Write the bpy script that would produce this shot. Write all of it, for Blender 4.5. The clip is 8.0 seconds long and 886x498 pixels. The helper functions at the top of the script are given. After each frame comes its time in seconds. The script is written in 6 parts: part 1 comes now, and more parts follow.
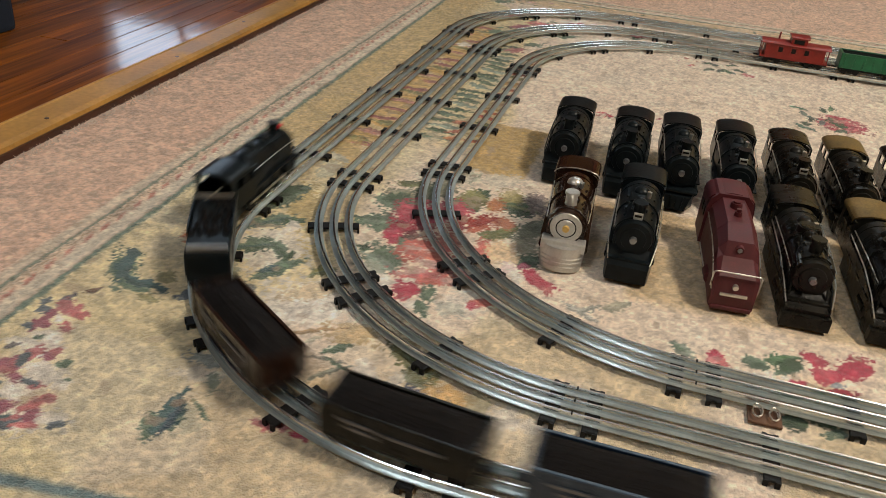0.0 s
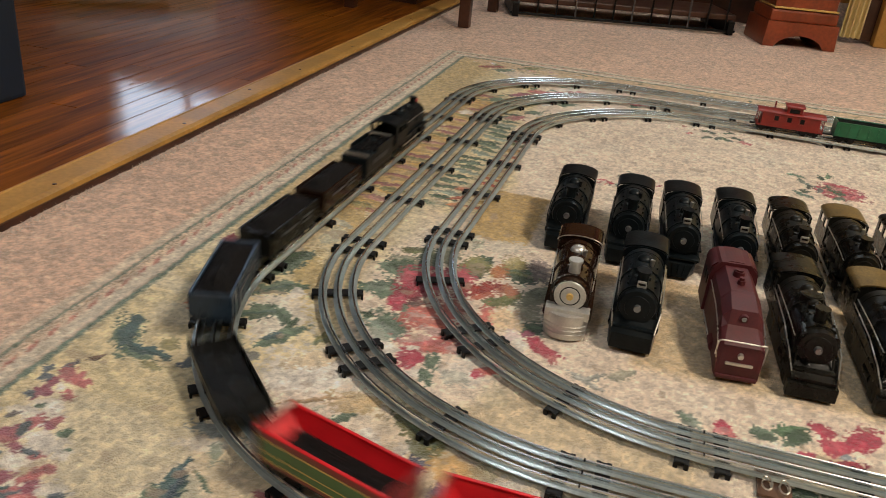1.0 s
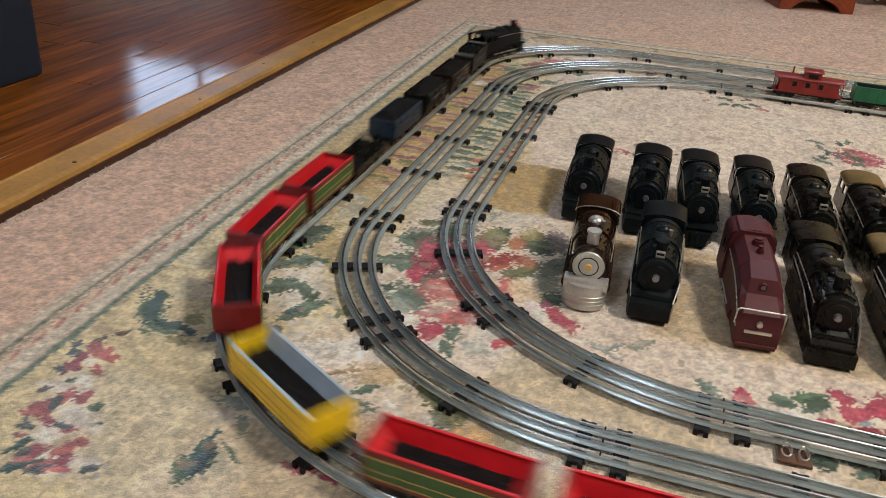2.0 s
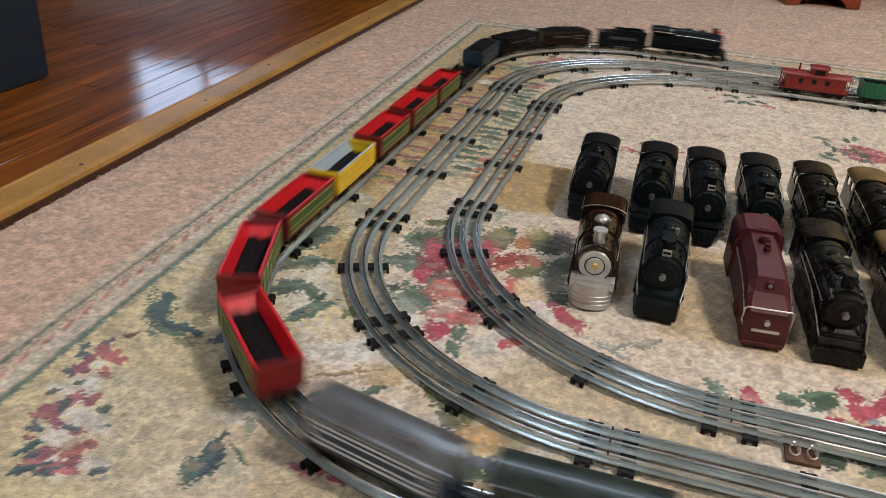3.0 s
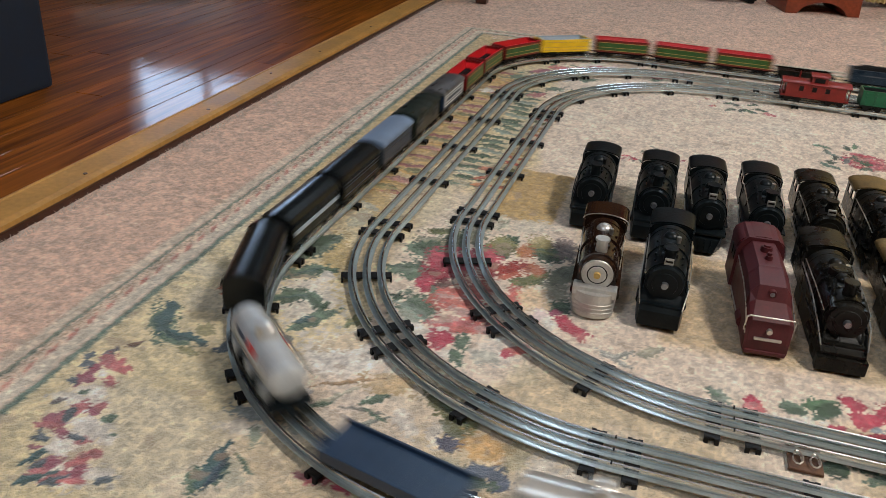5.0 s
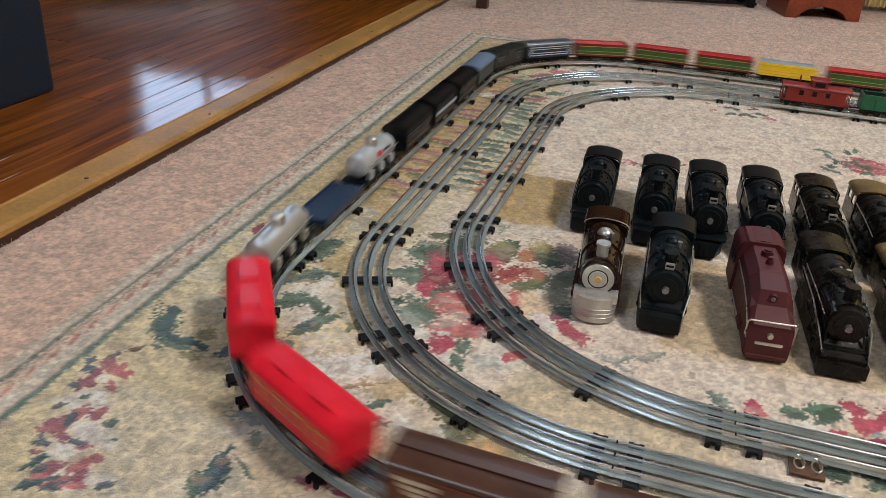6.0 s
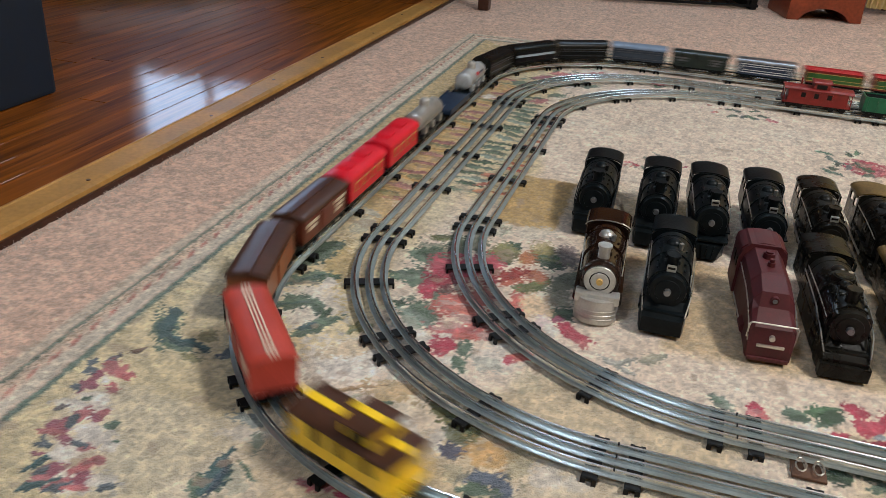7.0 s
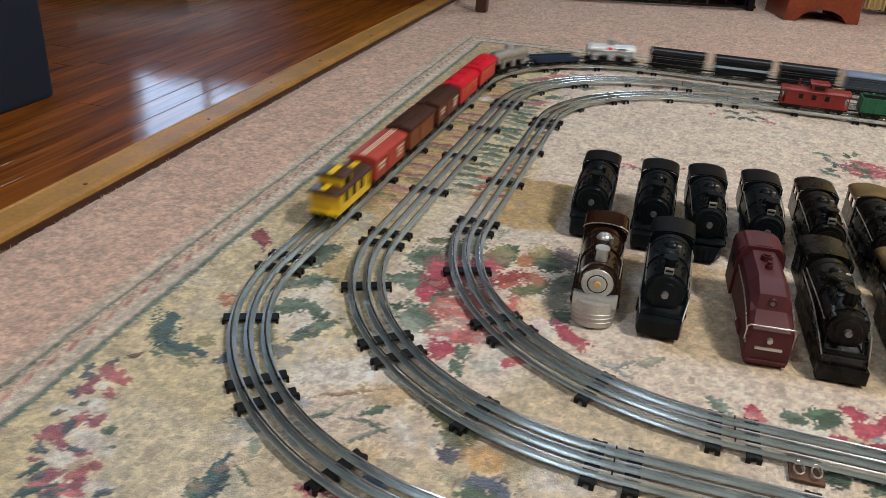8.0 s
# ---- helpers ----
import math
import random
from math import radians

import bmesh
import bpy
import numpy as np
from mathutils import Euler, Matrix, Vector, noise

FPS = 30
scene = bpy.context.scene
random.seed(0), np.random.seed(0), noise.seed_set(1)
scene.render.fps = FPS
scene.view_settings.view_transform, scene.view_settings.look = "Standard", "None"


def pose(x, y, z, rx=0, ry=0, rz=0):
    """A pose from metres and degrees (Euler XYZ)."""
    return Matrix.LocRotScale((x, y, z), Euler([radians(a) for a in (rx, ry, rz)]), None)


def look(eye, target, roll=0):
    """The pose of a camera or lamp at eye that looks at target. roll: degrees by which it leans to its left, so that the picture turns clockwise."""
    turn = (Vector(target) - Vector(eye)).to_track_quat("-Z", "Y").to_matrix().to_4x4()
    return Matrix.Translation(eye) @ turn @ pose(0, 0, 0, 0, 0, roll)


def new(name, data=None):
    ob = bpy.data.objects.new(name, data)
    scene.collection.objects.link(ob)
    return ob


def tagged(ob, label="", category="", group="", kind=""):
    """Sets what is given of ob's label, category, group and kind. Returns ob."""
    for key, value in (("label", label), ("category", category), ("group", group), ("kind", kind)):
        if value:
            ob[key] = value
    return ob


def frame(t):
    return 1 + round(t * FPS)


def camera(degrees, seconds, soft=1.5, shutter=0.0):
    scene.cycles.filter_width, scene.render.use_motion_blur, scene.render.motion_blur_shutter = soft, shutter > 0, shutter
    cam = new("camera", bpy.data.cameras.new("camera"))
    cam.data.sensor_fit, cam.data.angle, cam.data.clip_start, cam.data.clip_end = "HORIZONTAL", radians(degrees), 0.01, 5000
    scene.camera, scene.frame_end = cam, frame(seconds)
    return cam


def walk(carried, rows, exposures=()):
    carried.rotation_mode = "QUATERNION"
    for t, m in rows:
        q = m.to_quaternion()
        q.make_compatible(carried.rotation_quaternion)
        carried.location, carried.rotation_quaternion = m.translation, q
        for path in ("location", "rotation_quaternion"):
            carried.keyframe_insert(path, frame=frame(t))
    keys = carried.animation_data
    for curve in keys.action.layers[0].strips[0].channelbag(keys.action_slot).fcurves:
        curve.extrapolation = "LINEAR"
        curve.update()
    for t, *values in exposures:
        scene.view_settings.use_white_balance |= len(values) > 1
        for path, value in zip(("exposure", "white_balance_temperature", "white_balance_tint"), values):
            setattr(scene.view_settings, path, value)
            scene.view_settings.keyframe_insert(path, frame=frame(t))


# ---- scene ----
cam = camera(57.95, 8.0, soft=0.8, shutter=0.9)
# seconds, eye x y z, heading, tilt, lean
PATH = [
    (0.0, 0.0133, 0.0069, 0.4523, 13.98, -29.66, 5.59),
    (0.5, 0.0086, 0.0067, 0.4577, 13.84, -28.74, 5.88),
    (1.0, 0.0066, 0.0057, 0.4589, 14.35, -25.28, 5.63),
    (1.5, 0.0021, 0.0001, 0.4606, 14.82, -27.03, 4.96),
    (3.0, 0.0018, 0.0010, 0.4640, 15.71, -27.58, 3.89),
    (3.5, 0.0007, -0.0006, 0.4643, 15.69, -27.47, 3.92),
    (4.0, 0.0011, -0.0006, 0.4662, 15.78, -27.41, 3.76),
    (4.5, 0.0004, -0.0012, 0.4670, 15.79, -27.26, 3.78),
    (6.0, -0.0009, -0.0022, 0.4686, 15.84, -26.83, 3.75),
    (6.5, -0.0006, -0.0025, 0.4685, 15.89, -26.72, 3.71),
    (7.0, -0.0012, -0.0022, 0.4690, 15.96, -26.72, 3.74),
    (7.5, -0.0019, -0.0023, 0.4690, 15.95, -26.64, 3.74),
    (8.0, 0.0, 0.0, 0.4705, 15.89, -26.61, 3.58),
]
EXPOSURE = -0.07
walk(cam, [(t, pose(x, y, z, 90 + tilt, 0, turn) @ pose(0, 0, 0, 0, 0, lean)) for t, x, y, z, turn, tilt, lean in PATH],
     [(0.0, EXPOSURE, 6250, 8), (1.0, EXPOSURE, 6350, 9), (1.5, EXPOSURE, 6000, 9), (3.0, EXPOSURE, 5650, 9), (8.0, EXPOSURE, 5480, 8)])

# ---- light ----
world = bpy.data.worlds.new("world")
scene.world = world
world.use_nodes = True
wn = world.node_tree.nodes
sky = wn.new("ShaderNodeTexSky")
sky.sky_type, sky.sun_disc = "NISHITA", False
sky.sun_elevation, sky.sun_rotation = radians(28), radians(200)
world.node_tree.links.new(sky.outputs[0], wn["Background"].inputs[0])
wn["Background"].inputs[1].default_value = 0.12


def area_lamp(name, eye, target, w, h, watts, colour):
    lamp = bpy.data.lights.new(name, "AREA")
    lamp.shape, lamp.size, lamp.size_y, lamp.energy, lamp.color = "RECTANGLE", w, h, watts, colour
    ob = new(name, lamp)
    ob.matrix_world = look(eye, target)
    return ob


# ceiling fixtures over the room, and daylight through the windows
area_lamp("ceiling_lamp_light", (1.4, 0.55, 2.33), (1.4, 0.551, 0), 0.42, 0.42, 76, (1.0, 0.86, 0.69))
area_lamp("ceiling_lamp_light", (-0.75, -0.9, 2.33), (-0.75, -0.899, 0), 0.42, 0.42, 22, (0.93, 0.97, 1.0))
area_lamp("ceiling_panel_light", (0.25, 3.05, 2.33), (0.25, 3.049, 0), 2.0, 0.34, 7, (0.84, 0.96, 1.0))
area_lamp("window_light", (-3.38, 5.05, 1.68), (-2.9, 0.0, 0.9), 1.20, 0.90, 3, (0.72, 0.84, 1.0))

# ---- materials ----
def mat(name, colour, rough=0.5, metal=0.0, vary=0.15, scale=40.0, fine=400.0, bump=0.1, spec=0.5, coat=0.0, dist=0.0004, rough_vary=0.12):
    """A painted or plain surface: colour mottled at two scales, with uneven gloss and fine relief."""
    m = bpy.data.materials.new(name)
    m.use_nodes = True
    nt = m.node_tree
    b = nt.nodes["Principled BSDF"]
    tc = nt.nodes.new("ShaderNodeTexCoord")
    n1, n2 = nt.nodes.new("ShaderNodeTexNoise"), nt.nodes.new("ShaderNodeTexNoise")
    n1.inputs["Scale"].default_value, n1.inputs["Detail"].default_value = scale, 6
    n2.inputs["Scale"].default_value, n2.inputs["Detail"].default_value = fine, 3
    for n in (n1, n2):
        nt.links.new(tc.outputs["Object"], n.inputs["Vector"])
    ramp = nt.nodes.new("ShaderNodeMapRange")
    ramp.inputs["From Min"].default_value, ramp.inputs["From Max"].default_value = 0.3, 0.7
    ramp.inputs["To Min"].default_value, ramp.inputs["To Max"].default_value = 1 - vary, 1 + vary
    nt.links.new(n1.outputs["Fac"], ramp.inputs["Value"])
    ramp2 = nt.nodes.new("ShaderNodeMapRange")
    ramp2.inputs["From Min"].default_value, ramp2.inputs["From Max"].default_value = 0.3, 0.7
    ramp2.inputs["To Min"].default_value, ramp2.inputs["To Max"].default_value = 1 - vary * 0.6, 1 + vary * 0.6
    nt.links.new(n2.outputs["Fac"], ramp2.inputs["Value"])
    mul = nt.nodes.new("ShaderNodeMath")
    mul.operation = "MULTIPLY"
    nt.links.new(ramp.outputs[0], mul.inputs[0]), nt.links.new(ramp2.outputs[0], mul.inputs[1])
    vm = nt.nodes.new("ShaderNodeVectorMath")
    vm.operation = "SCALE"
    vm.inputs[0].default_value = colour
    nt.links.new(mul.outputs[0], vm.inputs["Scale"])
    nt.links.new(vm.outputs[0], b.inputs["Base Color"])
    rr = nt.nodes.new("ShaderNodeMapRange")
    rr.inputs["To Min"].default_value, rr.inputs["To Max"].default_value = max(0.02, rough - rough_vary), min(1, rough + rough_vary)
    nt.links.new(n1.outputs["Fac"], rr.inputs["Value"]), nt.links.new(rr.outputs[0], b.inputs["Roughness"])
    b.inputs["Metallic"].default_value, b.inputs["Specular IOR Level"].default_value, b.inputs["Coat Weight"].default_value = metal, spec, coat
    if bump:
        bp = nt.nodes.new("ShaderNodeBump")
        bp.inputs["Strength"].default_value, bp.inputs["Distance"].default_value = bump, dist
        nt.links.new(n2.outputs["Fac"], bp.inputs["Height"]), nt.links.new(bp.outputs[0], b.inputs["Normal"])
    return m


def rug_material():
    """Woven pile: the dyed pattern rides on the mesh as a colour layer, the tufts are fine relief."""
    m = mat("wool_pile", (1, 1, 1), rough=0.95, vary=0.08, scale=22, fine=620, bump=0.9, spec=0.15, dist=0.004, rough_vary=0.04)
    nt = m.node_tree
    b = nt.nodes["Principled BSDF"]
    vm = [n for n in nt.nodes if n.type == "VECT_MATH"][0]
    at = nt.nodes.new("ShaderNodeAttribute")
    at.attribute_name = "dye"
    nt.links.new(at.outputs["Color"], vm.inputs[0])
    b.inputs["Sheen Weight"].default_value = 0.25
    return m


def wood_floor_material():
    m = bpy.data.materials.new("varnished_oak")
    m.use_nodes = True
    nt = m.node_tree
    b = nt.nodes["Principled BSDF"]
    tc, mp = nt.nodes.new("ShaderNodeTexCoord"), nt.nodes.new("ShaderNodeMapping")
    mp.inputs["Scale"].default_value = (60, 3.0, 60)
    nt.links.new(tc.outputs["Object"], mp.inputs["Vector"])
    info = nt.nodes.new("ShaderNodeObjectInfo")
    off = nt.nodes.new("ShaderNodeVectorMath")
    off.operation = "ADD"
    nt.links.new(mp.outputs[0], off.inputs[0])
    sc = nt.nodes.new("ShaderNodeMath")
    sc.operation = "MULTIPLY"
    sc.inputs[1].default_value = 37.0
    nt.links.new(info.outputs["Random"], sc.inputs[0]), nt.links.new(sc.outputs[0], off.inputs[1])
    n = nt.nodes.new("ShaderNodeTexNoise")
    n.inputs["Scale"].default_value, n.inputs["Detail"].default_value, n.inputs["Distortion"].default_value = 1.0, 7, 1.2
    nt.links.new(off.outputs[0], n.inputs["Vector"])
    ramp = nt.nodes.new("ShaderNodeValToRGB")
    e = ramp.color_ramp.elements
    e[0].position, e[0].color = 0.3, (0.075, 0.019, 0.0022, 1)
    e[1].position, e[1].color = 0.72, (0.30, 0.092, 0.0080, 1)
    nt.links.new(n.outputs["Fac"], ramp.inputs[0])
    tone = nt.nodes.new("ShaderNodeMapRange")
    tone.inputs["To Min"].default_value, tone.inputs["To Max"].default_value = 0.84, 1.14
    nt.links.new(info.outputs["Random"], tone.inputs["Value"])
    vm = nt.nodes.new("ShaderNodeVectorMath")
    vm.operation = "SCALE"
    nt.links.new(ramp.outputs[0], vm.inputs[0]), nt.links.new(tone.outputs[0], vm.inputs["Scale"])
    nt.links.new(vm.outputs[0], b.inputs["Base Color"])
    b.inputs["Roughness"].default_value, b.inputs["Coat Weight"].default_value, b.inputs["Coat Roughness"].default_value = 0.5, 0.42, 0.05
    b.inputs["Specular IOR Level"].default_value = 0.04
    n2 = nt.nodes.new("ShaderNodeTexNoise")
    n2.inputs["Scale"].default_value = 9
    nt.links.new(tc.outputs["Object"], n2.inputs["Vector"])
    bp = nt.nodes.new("ShaderNodeBump")
    bp.inputs["Strength"].default_value, bp.inputs["Distance"].default_value = 0.10, 0.002
    mixh = nt.nodes.new("ShaderNodeMath")
    nt.links.new(n.outputs["Fac"], mixh.inputs[0]), nt.links.new(n2.outputs["Fac"], mixh.inputs[1])
    nt.links.new(mixh.outputs[0], bp.inputs["Height"])
    nt.links.new(bp.outputs[0], b.inputs["Normal"]), nt.links.new(bp.outputs[0], b.inputs["Coat Normal"])
    return m


def glow(name, colour, strength):
    m = bpy.data.materials.new(name)
    m.use_nodes = True
    b = m.node_tree.nodes["Principled BSDF"]
    b.inputs["Base Color"].default_value = (0.1, 0.1, 0.1, 1)
    b.inputs["Emission Color"].default_value, b.inputs["Emission Strength"].default_value = (*colour, 1), strength
    return m


RUG, OAK = rug_material(), wood_floor_material()
TRIM = mat("yellow_pine_trim", (0.40, 0.215, 0.055), 0.5, vary=0.2, scale=12, fine=120, bump=0.15, spec=0.25)
STEEL = mat("polished_rail_head", (0.66, 0.69, 0.70), 0.24, 1.0, vary=0.08, scale=30, fine=300, bump=0.03, rough_vary=0.06)
FLANGE = mat("tinned_rail_foot", (0.50, 0.56, 0.55), 0.36, 0.85, vary=0.12, scale=26, fine=300, bump=0.04, rough_vary=0.08)
TIE = mat("black_tie_steel", (0.006, 0.0055, 0.0055), 0.45, vary=0.3, scale=60, spec=0.2)
BLACK = mat("black_enamel", (0.0045, 0.0068, 0.0080), 0.33, vary=0.35, scale=50, fine=260, bump=0.6, spec=0.17)
BLACK_WORN = mat("worn_black_enamel", (0.007, 0.0065, 0.005), 0.28, vary=0.6, scale=45, fine=260, bump=0.6, spec=0.20)
BRASS_WORN = mat("worn_brass_tone", (0.16, 0.105, 0.035), 0.4, 0.5, vary=0.4, scale=50, bump=0.2)
BROWN_BLACK = mat("brown_black_enamel", (0.016, 0.007, 0.004), 0.15, vary=0.3, scale=40, spec=0.45)
MAROON = mat("maroon_enamel", (0.062, 0.0052, 0.008), 0.55, vary=0.22, scale=50, bump=0.12)
GLOSS_BLACK = mat("glossy_black_tinplate", (0.006, 0.0075, 0.008), 0.24, vary=0.3, scale=60, fine=300, bump=0.12, spec=0.32, rough_vary=0.06)
STEEL_DARK = mat("dull_wire", (0.16, 0.16, 0.17), 0.45, 0.8, vary=0.2)
GUNMETAL = mat("gunmetal_paint", (0.27, 0.28, 0.29), 0.30, 0.8, vary=0.15, scale=60)
SILVER = mat("silver_paint", (0.54, 0.53, 0.50), 0.35, 0.7, vary=0.12, scale=60)
SLATE_PAINT = mat("slate_blue_enamel", (0.015, 0.029, 0.050), 0.3, vary=0.25, scale=60)
TANK_SILVER = mat("pale_silver_enamel", (0.50, 0.53, 0.55), 0.32, 0.3, vary=0.12, scale=60)
WHITE = mat("white_enamel", (0.72, 0.72, 0.70), 0.35, vary=0.1, scale=60)
BRIGHT = mat("bright_wire", (0.62, 0.60, 0.55), 0.3, 0.9, vary=0.1)
RED = mat("red_lithographed_tin", (0.50, 0.008, 0.013), 0.36, vary=0.18, scale=60)
DARK_RED = mat("dark_red_lithographed_tin", (0.17, 0.011, 0.011), 0.36, vary=0.2, scale=60)
BRIGHT_RED = mat("bright_red_tinplate", (0.66, 0.010, 0.026), 0.33, vary=0.14, scale=60)
DEEP_RED = mat("red_plastic", (0.185, 0.011, 0.008), 0.4, vary=0.16, scale=60)
GREEN = mat("green_lithographed_tin", (0.045, 0.115, 0.028), 0.32, vary=0.2, scale=60)
DARK_GREEN = mat("dark_green_enamel", (0.008, 0.10, 0.042), 0.35, vary=0.2, scale=60)
BLACK_GREEN = mat("black_green_enamel", (0.014, 0.022, 0.018), 0.3, vary=0.3, scale=60, coat=0.2)
YELLOW = mat("yellow_lithographed_tin", (0.86, 0.58, 0.004), 0.32, vary=0.12, scale=60, coat=0.2)
GOLD = mat("gold_line", (0.55, 0.36, 0.10), 0.4, vary=0.15)
GREY_BLUE = mat("grey_blue_enamel", (0.15, 0.20, 0.29), 0.36, vary=0.15, scale=60)
BLUE_SIDE = mat("dull_blue_enamel", (0.040, 0.056, 0.080), 0.36, vary=0.15, scale=60)
PALE_GREY = mat("pale_grey_enamel", (0.36, 0.43, 0.50), 0.36, vary=0.15, scale=60)
NAVY = mat("navy_enamel", (0.018, 0.035, 0.07), 0.34, vary=0.2, scale=60)
BROWN = mat("brown_lithographed_tin", (0.14, 0.035, 0.017), 0.36, vary=0.22, scale=50)
RUSSET = mat("russet_lithographed_tin", (0.24, 0.070, 0.018), 0.36, vary=0.3, scale=50)
DARK_BROWN = mat("dark_brown_enamel", (0.060, 0.024, 0.012), 0.36, vary=0.25, scale=50)
BRICK_RED = mat("brick_red_enamel", (0.42, 0.055, 0.035), 0.36, vary=0.16, scale=50)
CREAM = mat("cream_line", (0.66, 0.55, 0.40), 0.45, vary=0.1)
COAL = mat("coal_load", (0.007, 0.006, 0.006), 0.7, vary=0.5, scale=160, fine=420, bump=1.0, dist=0.003, spec=0.12)
DARK_WOOD = mat("dark_walnut", (0.05, 0.017, 0.008), 0.35, vary=0.3, scale=14, fine=90)
CHERRY = mat("cherry_wood", (0.22, 0.045, 0.016), 0.35, vary=0.3, scale=14, fine=90)
BLUE_CLOTH = mat("navy_cloth", (0.005, 0.012, 0.028), 0.9, vary=0.25, scale=30, fine=700, bump=0.5)
PLASTER = mat("warm_plaster", (0.40, 0.28, 0.13), 0.9, vary=0.06, scale=3, fine=80)
PALE_YELLOW = mat("pale_yellow_paint", (0.68, 0.56, 0.27), 0.85, vary=0.07, scale=4, fine=90)
FRINGE = mat("wool_tufts", (0.60, 0.50, 0.42), 0.95, vary=0.15)
PANELLING = mat("wood_panelling", (0.46, 0.19, 0.040), 0.5, vary=0.25, scale=5, fine=60)
CEILING = mat("white_ceiling", (0.50, 0.47, 0.42), 0.95, vary=0.04, scale=3, fine=120)
LAMP_GLASS = glow("lamp_glass", (1.0, 0.88, 0.72), 4.0)
COOL_GLASS = glow("cool_diffuser", (0.86, 0.96, 1.0), 6.5)
DAYLIGHT = glow("overcast_distance", (0.66, 0.81, 1.0), 6.0)

# ---- building helpers ----
def part(name, bm, material, parent=None, label="", smooth=False):
    me = bpy.data.meshes.new(name)
    bmesh.ops.recalc_face_normals(bm, faces=bm.faces)
    bm.to_mesh(me)
    bm.free()
    me.materials.append(material)
    if smooth:
        me.shade_smooth()
        me.set_sharp_from_angle(angle=radians(38))
    ob = new(name, me)
    if parent is not None:
        ob.parent = parent
    return tagged(ob, label)


def thing(name, label, category, group="", kind=""):
    return tagged(new(name), label, category, group, kind)


def slab(bm, lo, hi, bevel=0.0):
    """A box from corner to corner, its edges rounded off."""
    lo, hi = Vector(lo), Vector(hi)
    got = bmesh.ops.create_cube(bm, size=1, matrix=Matrix.Translation((lo + hi) / 2) @ Matrix.Diagonal((*(hi - lo), 1)))
    if bevel:
        edges = list({e for v in got["verts"] for e in v.link_edges})
        bmesh.ops.bevel(bm, geom=edges, offset=bevel, segments=2, affect="EDGES", profile=0.6)
    return bm


def rod(bm, a, b, r0, r1=None, seg=12):
    a, b = Vector(a), Vector(b)
    m = Matrix.Translation((a + b) / 2) @ (b - a).to_track_quat("Z", "Y").to_matrix().to_4x4()
    bmesh.ops.create_cone(bm, cap_ends=True, segments=seg, radius1=r0, radius2=r0 if r1 is None else r1, depth=(b - a).length, matrix=m)
    return bm


def wire(bm, points, r, seg=6):
    for a, b in zip(points, points[1:]):
        rod(bm, a, b, r, seg=seg)
    return bm


def loft(bm, rings, caps=True):
    """Skin over rings of points, all with the same count; each ring is closed."""
    vs = [[bm.verts.new(p) for p in ring] for ring in rings]
    n = len(vs[0])
    for a, b in zip(vs, vs[1:]):
        for i in range(n):
            bm.faces.new((a[i], a[(i + 1) % n], b[(i + 1) % n], b[i]))
    if caps:
        bm.faces.new(vs[0])
        bm.faces.new(vs[-1][::-1])
    return bm


def nb():
    return bmesh.new()


# ---- the three loops of track, in plan ----
R = 0.34
LOOPS = [dict(x=-0.235, y=0.641, far=1.840, right=1.55), dict(x=-0.335, y=0.557, far=1.930, right=1.65), dict(x=-0.423, y=0.443, far=2.045, right=1.75)]
ARC = R * math.pi / 2


def loop_lengths(lp):
    return lp["right"] - lp["x"] - 2 * R, lp["far"] - lp["y"] - 2 * R


def on_loop(lp, s, off=0.0):
    """Place and heading at s metres along a loop. s is 0 where the near straight meets the corner by the camera; the way runs
    round that corner, away along the side, round the far corner and along the far straight. off: metres to the outside."""
    w, d = loop_lengths(lp)
    total = 2 * (w + d) + 4 * ARC
    s %= total
    x0, x1, y0, y1 = lp["x"], lp["right"], lp["y"], lp["far"]
    for k, (length, px, py, h) in enumerate((
            (ARC, x0 + R, y0 + R, 180), (d, x0, y0 + R, 90), (ARC, x0 + R, y1 - R, 90), (w, x0 + R, y1, 0),
            (ARC, x1 - R, y1 - R, 0), (d, x1, y1 - R, -90), (ARC, x1 - R, y0 + R, -90), (w, x1 - R, y0, -180))):
        if s <= length:
            break
        s -= length
    a = radians(h)
    if length == ARC:
        a -= s / R
        return px - (R + off) * math.sin(a), py + (R + off) * math.cos(a), a
    return px + s * math.cos(a) - off * math.sin(a), py + s * math.sin(a) + off * math.cos(a), a

# ---- rug: a woven sheet with its dyed pattern ----
def mix(a, b, f):
    return a + (np.asarray(b) - a) * f[..., None]


def hashed(ix, iy, seed):
    h = np.sin(ix * 127.1 + iy * 311.7 + seed * 74.7) * 43758.5453
    return h - np.floor(h)


def smooth_noise(x, y, size, seed):
    u, v = x / size, y / size
    iu, iv = np.floor(u), np.floor(v)
    fu, fv = u - iu, v - iv
    fu, fv = fu * fu * (3 - 2 * fu), fv * fv * (3 - 2 * fv)
    a, b = hashed(iu, iv, seed), hashed(iu + 1, iv, seed)
    c, d = hashed(iu, iv + 1, seed), hashed(iu + 1, iv + 1, seed)
    return (a + (b - a) * fu) * (1 - fv) + (c + (d - c) * fu) * fv


def cloudy(x, y, size, seed):
    return sum(smooth_noise(x, y, size / 2 ** k, seed + k) / 2 ** (k + 1) for k in range(4)) / 0.9375


